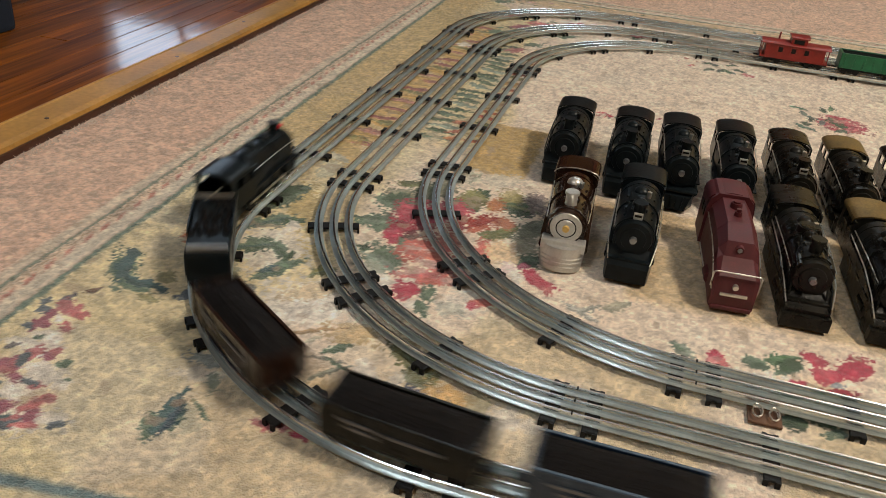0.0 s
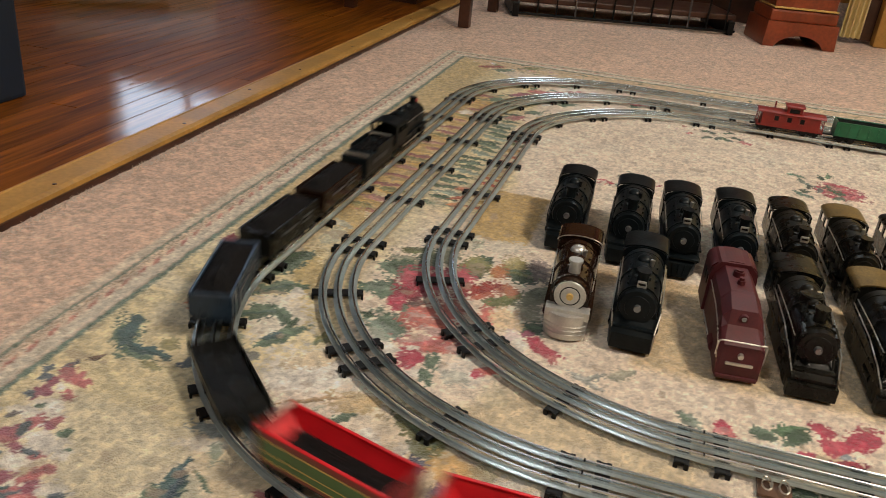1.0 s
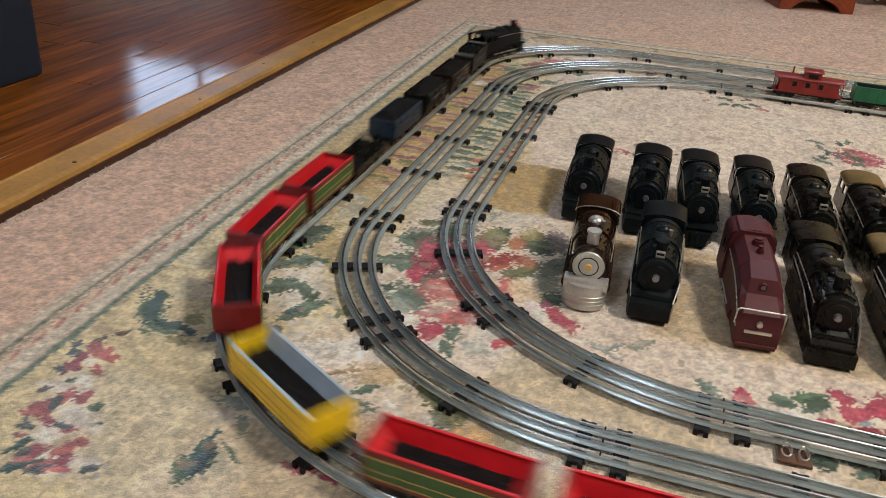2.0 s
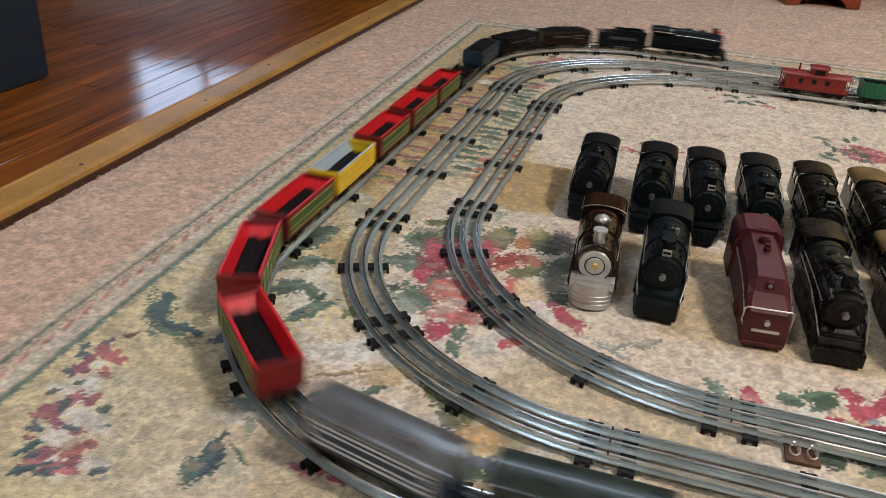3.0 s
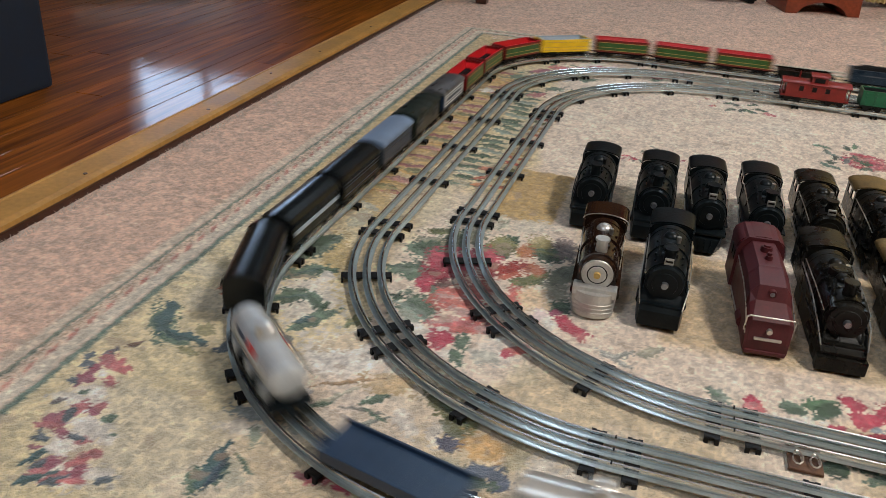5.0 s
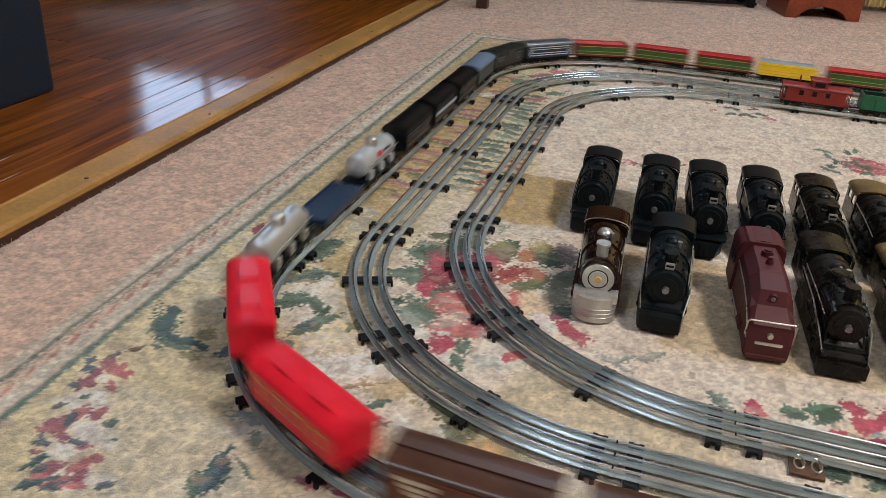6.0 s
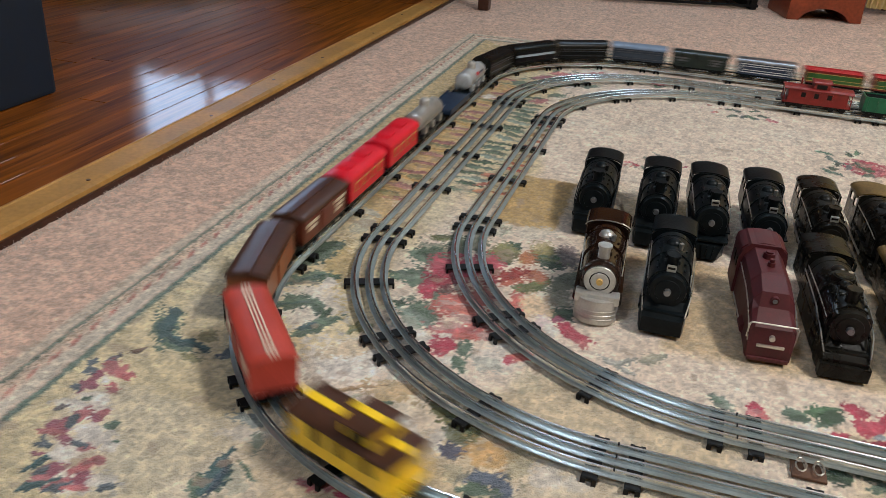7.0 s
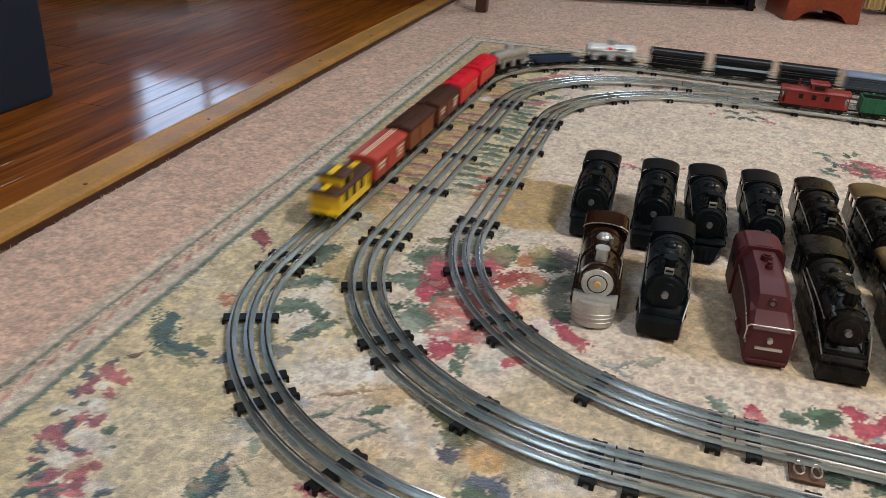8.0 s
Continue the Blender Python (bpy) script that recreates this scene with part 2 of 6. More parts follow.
ROSE, PINK, PALE_PINK, CRIMSON = (0.42, 0.050, 0.085), (0.54, 0.17, 0.165), (0.60, 0.37, 0.32), (0.27, 0.022, 0.040)
SAGE, LEAF, TEAL, OLIVE = (0.118, 0.168, 0.112), (0.050, 0.088, 0.046), (0.055, 0.105, 0.105), (0.20, 0.19, 0.075)
OCHRE, IVORY, RUST, BLUE = (0.48, 0.32, 0.11), (0.76, 0.69, 0.60), (0.46, 0.15, 0.055), (0.10, 0.14, 0.20)
DUSTY, MAUVE, SLATE, CORAL, DEEP_PINK = (0.42, 0.155, 0.155), (0.29, 0.095, 0.125), (0.105, 0.125, 0.14), (0.56, 0.155, 0.125), (0.46, 0.075, 0.105)
TURN = 0.018
EDGE_X, EDGE_Y = -0.560, 2.235


class Dye:
    """The rug's colours over a grid of places, laid on motif by motif."""

    def __init__(self, x, y):
        wob = 0.006
        self.xs, self.ys = x[0], y[:, 0]
        self.x = x + wob * (cloudy(x, y, 0.03, 3) - 0.5) * 1.6 + wob * (cloudy(x, y, 0.012, 9) - 0.5)
        self.y = y + wob * (cloudy(x, y, 0.03, 5) - 0.5) * 1.6 + wob * (cloudy(x, y, 0.012, 11) - 0.5)
        self.grain = cloudy(x, y, 0.010, 21)
        self.tuft = hashed(np.floor(x / 0.0030), np.floor(y / 0.0030), 23)
        self.c = np.zeros((*x.shape, 3)) + (0.66, 0.445, 0.325)

    def near(self, cx, cy, reach):
        """The slice of the grid that a motif can touch."""
        reach += 0.014
        i = np.searchsorted(self.xs, (cx - reach, cx + reach))
        j = np.searchsorted(self.ys, (cy - reach, cy + reach))
        return slice(j[0], j[1]), slice(i[0], i[1])

    def blot(self, cx, cy, rx, ry, turn, colour, edge=0.14, fill=1.0):
        """An oval patch of dye with a toothed edge."""
        w = self.near(cx, cy, 1.5 * max(rx, ry))
        a = radians(turn)
        dx, dy = self.x[w] - cx, self.y[w] - cy
        u, v = (dx * math.cos(a) + dy * math.sin(a)) / rx, (dy * math.cos(a) - dx * math.sin(a)) / ry
        d = np.sqrt(u * u + v * v) + (self.grain[w] - 0.5) * 0.75 + (self.tuft[w] - 0.5) * 0.6
        self.c[w] = mix(self.c[w], colour, fill * np.clip((1 - d) / edge, 0, 1))

    def leaf(self, cx, cy, length, width, turn, colour, vein=None):
        w = self.near(cx, cy, 1.1 * length)
        a = radians(turn)
        dx, dy = self.x[w] - cx, self.y[w] - cy
        u, v = (dx * math.cos(a) + dy * math.sin(a)) / length, (dy * math.cos(a) - dx * math.sin(a)) / width
        d = np.abs(v) - np.clip(u * (1 - u) * 3.2, 0, 1) + (self.grain[w] - 0.5) * 0.5 + (self.tuft[w] - 0.5) * 0.5
        inside = (u > 0) & (u < 1)
        shade = np.asarray(colour) * (0.8 + 0.4 * (v > 0) + 0.25 * (self.grain[w] - 0.5))[..., None]
        f = np.where(inside, np.clip(-d / 0.10, 0, 1), 0)
        self.c[w] = self.c[w] + (shade - self.c[w]) * f[..., None]
        if vein is not None:
            self.c[w] = mix(self.c[w], vein, np.where(inside & (u < 0.8), np.clip(1 - np.abs(v) * 5, 0, 1), 0) * 0.8)

    def stem(self, cx, cy, r, start, end, colour, width=0.004):
        w = self.near(cx, cy, r + 0.01)
        dx, dy = self.x[w] - cx, self.y[w] - cy
        d = np.abs(np.hypot(dx, dy) - r) / width + (self.tuft[w] - 0.5) * 0.6
        a = np.degrees(np.arctan2(dy, dx)) % 360
        self.c[w] = mix(self.c[w], colour, np.where((a > start) & (a < end), np.clip((1.2 - d) / 0.3, 0, 1), 0))

    def flower(self, cx, cy, size, petals, outer, inner, heart, turn=0.0):
        """A ruffled rose: rings of overlapping petals, each darker at its root and paler at its lip."""
        rng = random.Random(int((cx * 7 + cy * 13) * 1000))
        self.blot(cx, cy, size * 0.86, size * 0.80, turn, [c * 0.62 for c in outer], 0.15, 0.9)
        for ring, (reach, shade, n) in enumerate(((0.70, outer, petals + 2), (0.46, inner, petals), (0.22, outer, petals - 3))):
            for k in range(n):
                a = turn + 360 * k / n + ring * 24 + rng.uniform(-12, 12)
                w = rng.uniform(0.8, 1.15)
                rr = reach * size * rng.uniform(0.85, 1.12)
                px, py = cx + rr * math.cos(radians(a)), cy + rr * math.sin(radians(a))
                self.blot(px, py, size * 0.24 * w, size * 0.30 * w, a, [c * 0.55 for c in shade], 0.2)
                self.blot(px + size * 0.05 * math.cos(radians(a)), py + size * 0.05 * math.sin(radians(a)), size * 0.19 * w, size * 0.25 * w, a, [c * rng.uniform(0.85, 1.15) for c in shade], 0.2)
                if rng.random() < 0.6:
                    lip = [0.45 * c + 0.55 * d for c, d in zip(shade, (0.66, 0.44, 0.38))]
                    self.blot(px + size * 0.12 * math.cos(radians(a)), py + size * 0.12 * math.sin(radians(a)), size * 0.07, size * 0.16 * w, a, lip, 0.3, 0.9)
        self.blot(cx, cy, size * 0.15, size * 0.12, turn, [c * 0.7 for c in heart])

    def spray(self, cx, cy, size, count, colours, seed, stretch=0.0):
        """A loose cluster of petals and leaves."""
        rng = random.Random(seed)
        for k in range(count):
            a, d = rng.uniform(0, 360), size * math.sqrt(rng.random())
            px, py = cx + d * math.cos(radians(a)), cy + (d + stretch * rng.uniform(-1, 1)) * math.sin(radians(a)) + stretch * rng.uniform(-1, 1)
            col = [c * rng.uniform(0.75, 1.2) for c in rng.choice(colours)]
            if rng.random() < 0.5:
                self.leaf(px, py, size * rng.uniform(0.35, 0.7), size * rng.uniform(0.10, 0.17), rng.uniform(0, 360), col)
            else:
                self.blot(px, py, size * rng.uniform(0.12, 0.26), size * rng.uniform(0.08, 0.16), a, col)


def rug_pattern(x, y):
    d = Dye(x, y)
    ca, sa = math.cos(TURN), math.sin(TURN)
    mx, my = x + 0.12 * (d.x - x) + 0.0016 * (d.tuft - 0.5), y + 0.12 * (d.y - y) + 0.0016 * (d.tuft - 0.5)
    ex, ey = mx * ca + my * sa - EDGE_X, EDGE_Y - (my * ca - mx * sa)
    depth = np.minimum(ex, ey)
    side = np.where(ex < ey, 1.0, 0.0)
    # field inside the border: ochre towards the edge, ivory in the middle
    field = np.clip((depth - 0.058) / 0.004, 0, 1)
    d.c = mix(d.c, (0.63, 0.525, 0.315), field * np.where(ex < ey, 1.0, 0.45))
    cream = np.clip((depth + (cloudy(x, y, 0.16, 31) - 0.5) * 0.26 - np.where(ex < ey, 0.30, 0.13)) / 0.03, 0, 1)
    d.c = mix(d.c, (0.73, 0.60, 0.475), cream)
    patch = np.clip((cloudy(x, y, 0.30, 41) - 0.56) / 0.05, 0, 1) * cream * np.clip((1.25 - y) / 0.2, 0, 1)
    d.c = mix(d.c, (0.55, 0.44, 0.26), patch * 0.75)
    d.c = mix(d.c, (0.66, 0.60, 0.50), np.clip((cloudy(x, y, 0.11, 51) - 0.60) / 0.05, 0, 1) * field * 0.3)
    rim = np.clip((0.17 - depth + (cloudy(x, y, 0.06, 55) - 0.5) * 0.08) / 0.03, 0, 1) * field * np.clip((y - 0.85) / 0.15, 0, 1) * np.where(ex < ey, 1.0, 0.35)
    d.c = mix(d.c, (0.49, 0.345, 0.145), rim * 0.7)
    # border: pale edge, green line, tan band with a brown thread, dotted red row, pale band, broad green line
    ragged = depth + 0.0022 * (d.grain - 0.5) + 0.0016 * (d.tuft - 0.5)
    d.c = mix(d.c, (0.60, 0.55, 0.43), np.clip(1.6 - np.abs(ragged - 0.0060) / 0.0065, 0, 1) * 0.7)
    d.c = mix(d.c, (0.62, 0.49, 0.36), np.clip(1.6 - np.abs(ragged - 0.0260) / 0.007, 0, 1) * 0.8)
    d.c = mix(d.c, (0.66, 0.60, 0.48), np.clip(1.6 - np.abs(ragged - 0.0430) / 0.0085, 0, 1) * 0.85)
    d.c = mix(d.c, (0.17, 0.20, 0.145), np.clip(1.5 - np.abs(ragged - 0.0165) / 0.0026, 0, 1))
    d.c = mix(d.c, (0.34, 0.24, 0.15), np.clip(1.3 - np.abs(ragged - 0.0235) / 0.0011, 0, 1) * 0.8)
    run = np.where(ex < ey, y, x)
    dots = np.clip(np.sin(run * 2 * math.pi / 0.030 + depth * 420) * 2.2 + 0.5, 0, 1) * np.clip(0.4 + 1.3 * cloudy(x, y, 0.05, 57), 0, 1)
    d.c = mix(d.c, (0.46, 0.17, 0.13), np.clip(1.5 - np.abs(ragged - 0.0315) / 0.0030, 0, 1) * dots * 0.9)
    d.c = mix(d.c, (0.13, 0.185, 0.14), np.clip(1.5 - np.abs(ragged - 0.0575) / 0.0042, 0, 1))
    # a teal band crosses the near end
    d.c = mix(d.c, (0.12, 0.18, 0.19), np.clip(1.5 - np.abs(my - 0.330 - 0.12 * (mx + 0.33)) / 0.006, 0, 1))
    # the runs of blossom and leaves between the tracks at the side
    band = np.clip(np.minimum(np.minimum(d.x + 0.412, -0.348 - d.x), np.minimum(d.y - 1.02, 1.80 - d.y)) / 0.010, 0, 1)
    d.c = mix(d.c, (0.50, 0.33, 0.12), band * 0.8 * np.clip((cloudy(x, y, 0.06, 47) - 0.28) / 0.1, 0, 1))
    rng = random.Random(41)
    for k in range(34):
        y0 = 1.03 + 0.0225 * k
        col = ((0.33, 0.13, 0.11), OCHRE, (0.42, 0.20, 0.16), (0.50, 0.31, 0.09), OLIVE, (0.30, 0.11, 0.10), (0.52, 0.36, 0.14))[k % 7]
        d.leaf(-0.345 + rng.uniform(-0.008, 0.004), y0, rng.uniform(0.055, 0.072), rng.uniform(0.010, 0.015), 176 + rng.uniform(-14, 14), col)
    for k in range(22):
        y0 = 1.10 + 0.0265 * k
        d.leaf(-0.262 + rng.uniform(-0.004, 0.006), y0, rng.uniform(0.052, 0.070), rng.uniform(0.012, 0.017), 176 + rng.uniform(-10, 10), (SAGE, LEAF, (0.25, 0.30, 0.24), (0.10, 0.14, 0.08))[k % 4])
        d.leaf(-0.215, y0 + 0.01, rng.uniform(0.03, 0.055), 0.010, 180 + rng.uniform(-20, 20), ((0.46, 0.14, 0.06), OCHRE, (0.40, 0.24, 0.10), OLIVE, (0.42, 0.10, 0.06))[k % 5])
    # golden square by the inner track
    box = np.clip(np.minimum(np.minimum(d.x + 0.222, -0.128 - d.x), np.minimum(d.y - 1.005, 1.205 - d.y)) / 0.006, 0, 1)
    d.c = mix(d.c, (0.46, 0.305, 0.105), box * 0.95)
    # ochre ground under the parked engines
    under = np.clip(np.minimum(np.minimum(d.x + 0.10, 0.42 - d.x), np.minimum(d.y - 0.755, 1.20 - d.y)) / 0.02, 0, 1) * np.clip((cloudy(x, y, 0.13, 45) - 0.40) / 0.10, 0, 1)
    d.c = mix(d.c, (0.50, 0.355, 0.165), under * 0.75)
    # far side and middle
    for cx, cy, sz in ((-0.25, 1.865, 0.035), (-0.19, 1.935, 0.035), (-0.30, 1.79, 0.03), (-0.05, 1.94, 0.03)):
        d.spray(cx, cy, sz * 1.8, 14, (SAGE, LEAF, IVORY), int(cy * 1000))
        d.flower(cx, cy, sz, 6, ROSE, PALE_PINK, CRIMSON)
    for k in range(16):
        d.spray(-0.46 + 0.085 * k, 2.105 + 0.008 * (k % 2), 0.042, 10, (SAGE, PALE_PINK, OLIVE, IVORY), 200 + k)
    d.spray(0.14, 1.765, 0.060, 13, (SAGE, LEAF, PINK), 16)
    d.spray(0.075, 1.775, 0.030, 8, (PINK, PALE_PINK), 17)
    d.spray(-0.05, 1.355, 0.035, 9, (ROSE, SAGE, PINK), 18)
    d.spray(0.02, 1.39, 0.040, 8, (SAGE, ROSE), 19)
    d.flower(0.345, 1.51, 0.050, 7, ROSE, PINK, CRIMSON)
    d.spray(0.30, 1.53, 0.07, 16, (SAGE, LEAF, PINK), 20)
    # hooked leaf and blossom in the near left corner
    d.blot(-0.471, 0.601, 0.0394, 0.0152, 123, SAGE)
    d.blot(-0.440, 0.576, 0.0268, 0.0112, 160, SAGE)
    d.blot(-0.474, 0.608, 0.0331, 0.0087, 116, TEAL)
    d.leaf(-0.464, 0.586, 0.0603, 0.0119, -6, TEAL)
    d.blot(-0.423, 0.603, 0.0146, 0.0110, 133, OLIVE, 0.14, 0.70)
    d.blot(-0.417, 0.562, 0.0122, 0.0052, -173, OLIVE, 0.14, 0.70)
    d.leaf(-0.478, 0.544, 0.0214, 0.0053, 53, (0.16, 0.10, 0.07))
    d.leaf(-0.483, 0.514, 0.0311, 0.0061, 94, (0.14, 0.12, 0.13))
    d.blot(-0.463, 0.473, 0.0158, 0.0097, -169, IVORY, 0.14, 0.80)
    d.blot(-0.476, 0.459, 0.0178, 0.0078, -162, IVORY, 0.14, 0.80)
    d.blot(-0.426, 0.431, 0.0233, 0.0161, 167, IVORY, 0.14, 0.80)
    d.blot(-0.433, 0.413, 0.0206, 0.0148, 165, IVORY, 0.14, 0.80)
    d.blot(-0.408, 0.430, 0.0117, 0.0089, 172, IVORY, 0.14, 0.80)
    d.blot(-0.453, 0.457, 0.0211, 0.0139, 179, IVORY, 0.14, 0.80)
    d.blot(-0.410, 0.379, 0.0269, 0.0174, -175, IVORY, 0.14, 0.80)
    d.blot(-0.376, 0.392, 0.0146, 0.0092, 141, IVORY, 0.14, 0.80)
    d.blot(-0.388, 0.415, 0.0391, 0.0137, 125, (0.40, 0.36, 0.27), 0.14, 0.35)
    d.blot(-0.480, 0.489, 0.0131, 0.0102, -83, MAUVE)
    d.blot(-0.475, 0.518, 0.0143, 0.0080, 131, DUSTY)
    d.blot(-0.457, 0.514, 0.0086, 0.0076, 156, PINK)
    d.blot(-0.456, 0.490, 0.0108, 0.0063, 159, DUSTY)
    d.blot(-0.481, 0.504, 0.0106, 0.0064, 142, MAUVE)
    d.blot(-0.491, 0.511, 0.0086, 0.0044, 129, SLATE)
    d.blot(-0.488, 0.482, 0.0083, 0.0042, 142, SLATE)
    d.blot(-0.468, 0.499, 0.0079, 0.0043, 136, IVORY)
    d.blot(-0.463, 0.431, 0.0157, 0.0121, 133, MAUVE)
    d.blot(-0.456, 0.447, 0.0178, 0.0088, -97, DUSTY)
    d.blot(-0.439, 0.454, 0.0078, 0.0078, -140, MAUVE)
    d.blot(-0.447, 0.419, 0.0127, 0.0060, 174, MAUVE)
    d.blot(-0.458, 0.441, 0.0097, 0.0047, -78, SLATE)
    d.blot(-0.421, 0.418, 0.0081, 0.0053, 171, DUSTY)
    d.blot(-0.429, 0.385, 0.0135, 0.0092, -133, MAUVE)
    d.blot(-0.404, 0.401, 0.0136, 0.0092, -122, PINK)
    d.blot(-0.411, 0.373, 0.0142, 0.0078, -137, DUSTY)
    d.blot(-0.397, 0.383, 0.0112, 0.0067, -90, MAUVE)
    d.blot(-0.452, 0.395, 0.0059, 0.0044, 172, MAUVE)
    d.leaf(-0.469, 0.404, 0.0212, 0.0055, 8, SLATE)
    d.leaf(-0.454, 0.373, 0.0350, 0.0073, 59, TEAL)
    d.leaf(-0.440, 0.355, 0.0383, 0.0080, 49, TEAL)
    d.leaf(-0.423, 0.442, 0.0165, 0.0073, 76, SAGE)
    d.leaf(-0.406, 0.425, 0.0130, 0.0044, 67, SAGE)
    d.blot(-0.466, 0.470, 0.0072, 0.0044, 173, SAGE)
    d.leaf(-0.482, 0.446, 0.0156, 0.0045, 50, (0.17, 0.15, 0.14))
    d.blot(-0.296, 0.429, 0.0255, 0.0165, 132, (0.46, 0.45, 0.33), 0.14, 0.60)
    d.leaf(-0.303, 0.400, 0.0591, 0.0110, 94, TEAL, BLUE)
    d.leaf(-0.308, 0.395, 0.0463, 0.0079, 84, SAGE)
    d.leaf(-0.300, 0.453, 0.0364, 0.0037, -37, SAGE)
    d.blot(-0.285, 0.470, 0.0277, 0.0233, 134, (0.62, 0.50, 0.31), 0.14, 0.50)
    d.blot(-0.308, 0.481, 0.0249, 0.0099, -169, IVORY, 0.14, 0.60)
    d.leaf(-0.304, 0.390, 0.0610, 0.0161, 91, SAGE)
    d.leaf(-0.302, 0.394, 0.0682, 0.0122, 94, TEAL)
    d.leaf(-0.298, 0.395, 0.0584, 0.0048, 97, (0.045, 0.075, 0.10))
    d.blot(-0.435, 0.435, 0.0149, 0.0098, -170, IVORY, 0.14, 0.90)
    d.blot(-0.403, 0.424, 0.0091, 0.0061, -164, IVORY, 0.14, 0.90)
    d.blot(-0.454, 0.470, 0.0119, 0.0059, -167, IVORY, 0.14, 0.90)
    d.blot(-0.435, 0.401, 0.0136, 0.0075, -169, IVORY, 0.14, 0.90)
    d.blot(-0.378, 0.388, 0.0142, 0.0072, -166, IVORY, 0.14, 0.90)
    d.leaf(-0.451, 0.400, 0.0291, 0.0027, 131, SLATE)
    d.leaf(-0.438, 0.419, 0.0220, 0.0050, 0, SLATE)
    d.leaf(-0.439, 0.368, 0.0240, 0.0059, 73, SLATE)
    d.leaf(-0.420, 0.359, 0.0291, 0.0080, 49, SLATE)
    d.leaf(-0.382, 0.377, 0.0228, 0.0053, 38, SLATE)
    d.leaf(-0.498, 0.513, 0.0160, 0.0050, 90, SLATE)
    d.blot(-0.458, 0.495, 0.0109, 0.0052, 161, PINK)
    d.blot(-0.467, 0.519, 0.0079, 0.0057, -76, PINK)
    d.blot(-0.440, 0.460, 0.0081, 0.0053, 171, DUSTY)
    d.blot(-0.461, 0.421, 0.0113, 0.0062, -170, DUSTY)
    d.blot(-0.402, 0.409, 0.0086, 0.0064, -122, DUSTY)
    d.blot(-0.429, 0.375, 0.0101, 0.0047, -148, DUSTY)
    d.blot(-0.396, 0.374, 0.0099, 0.0048, -160, PINK)
    d.blot(-0.454, 0.436, 0.0055, 0.0027, -75, SLATE)
    d.blot(-0.490, 0.504, 0.0074, 0.0038, 131, SLATE)
    d.blot(-0.468, 0.498, 0.0052, 0.0042, 151, IVORY)
    # blossom outside the outer loop's near corner
    d.blot(-0.221, 0.447, 0.0142, 0.0079, -7, PINK)
    d.blot(-0.196, 0.447, 0.0117, 0.0063, -159, ROSE)
    d.blot(-0.236, 0.447, 0.0064, 0.0054, -170, DUSTY)
    d.blot(-0.213, 0.461, 0.0067, 0.0053, 125, TEAL)
    d.leaf(-0.196, 0.482, 0.0405, 0.0070, -33, BLUE)
    d.blot(-0.488, 0.843, 0.0231, 0.0120, 135, (0.25, 0.05, 0.06))
    d.leaf(-0.491, 0.857, 0.0636, 0.0057, -66, (0.25, 0.05, 0.06))
    d.leaf(-0.469, 0.838, 0.0349, 0.0093, 156, (0.25, 0.05, 0.06))
    d.leaf(-0.457, 0.677, 0.0244, 0.0059, 55, RUST)
    d.leaf(-0.448, 0.668, 0.0184, 0.0062, 41, RUST)
    d.blot(-0.447, 0.684, 0.0153, 0.0089, 124, RUST, 0.14, 0.50)
    # scrolls and leaves inside the outer loop
    d.blot(-0.366, 0.806, 0.0689, 0.0227, 110, (0.46, 0.34, 0.14), 0.14, 0.90)
    d.blot(-0.325, 0.720, 0.0483, 0.0139, 115, (0.46, 0.36, 0.17), 0.14, 0.90)
    d.blot(-0.336, 0.835, 0.0824, 0.0156, 104, (0.60, 0.48, 0.30), 0.14, 0.70)
    d.blot(-0.419, 0.861, 0.0410, 0.0219, 110, IVORY, 0.14, 0.70)
    d.blot(-0.356, 0.700, 0.0583, 0.0441, 122, IVORY, 0.14, 0.75)
    d.blot(-0.274, 0.609, 0.0573, 0.0501, -137, IVORY, 0.14, 0.90)
    d.blot(-0.271, 0.551, 0.0423, 0.0321, -162, (0.70, 0.575, 0.45), 0.14, 0.90)
    d.blot(-0.187, 0.524, 0.0401, 0.0299, 141, (0.68, 0.55, 0.41), 0.14, 0.80)
    d.blot(-0.275, 0.641, 0.0420, 0.0130, -138, (0.63, 0.49, 0.30), 0.14, 0.80)
    d.blot(-0.210, 0.585, 0.0273, 0.0173, -178, (0.60, 0.43, 0.21), 0.14, 0.80)
    d.blot(-0.199, 0.500, 0.0203, 0.0173, -169, (0.62, 0.45, 0.24), 0.14, 0.70)
    d.leaf(-0.419, 0.767, 0.1068, 0.0247, 68, SAGE, LEAF)
    d.leaf(-0.417, 0.808, 0.0640, 0.0168, 63, LEAF)
    d.leaf(-0.412, 0.722, 0.0831, 0.0208, 50, SAGE, TEAL)
    d.leaf(-0.369, 0.757, 0.0300, 0.0128, 53, LEAF)
    d.leaf(-0.396, 0.683, 0.0582, 0.0201, 35, SAGE, TEAL)
    d.leaf(-0.367, 0.722, 0.0617, 0.0113, -40, SAGE, LEAF)
    d.leaf(-0.324, 0.668, 0.0392, 0.0072, 96, LEAF)
    d.leaf(-0.347, 0.629, 0.0798, 0.0132, 60, SAGE)
    d.leaf(-0.343, 0.648, 0.0278, 0.0075, 60, TEAL)
    d.leaf(-0.294, 0.662, 0.0386, 0.0152, 53, OLIVE, SAGE)
    d.blot(-0.357, 0.755, 0.0152, 0.0089, 111, IVORY, 0.14, 0.80)
    d.blot(-0.366, 0.627, 0.0354, 0.0116, 120, SAGE, 0.14, 0.60)
    d.blot(-0.390, 0.629, 0.0426, 0.0107, 120, (0.22, 0.28, 0.26), 0.14, 0.80)
    d.blot(-0.388, 0.584, 0.0133, 0.0073, -114, SLATE)
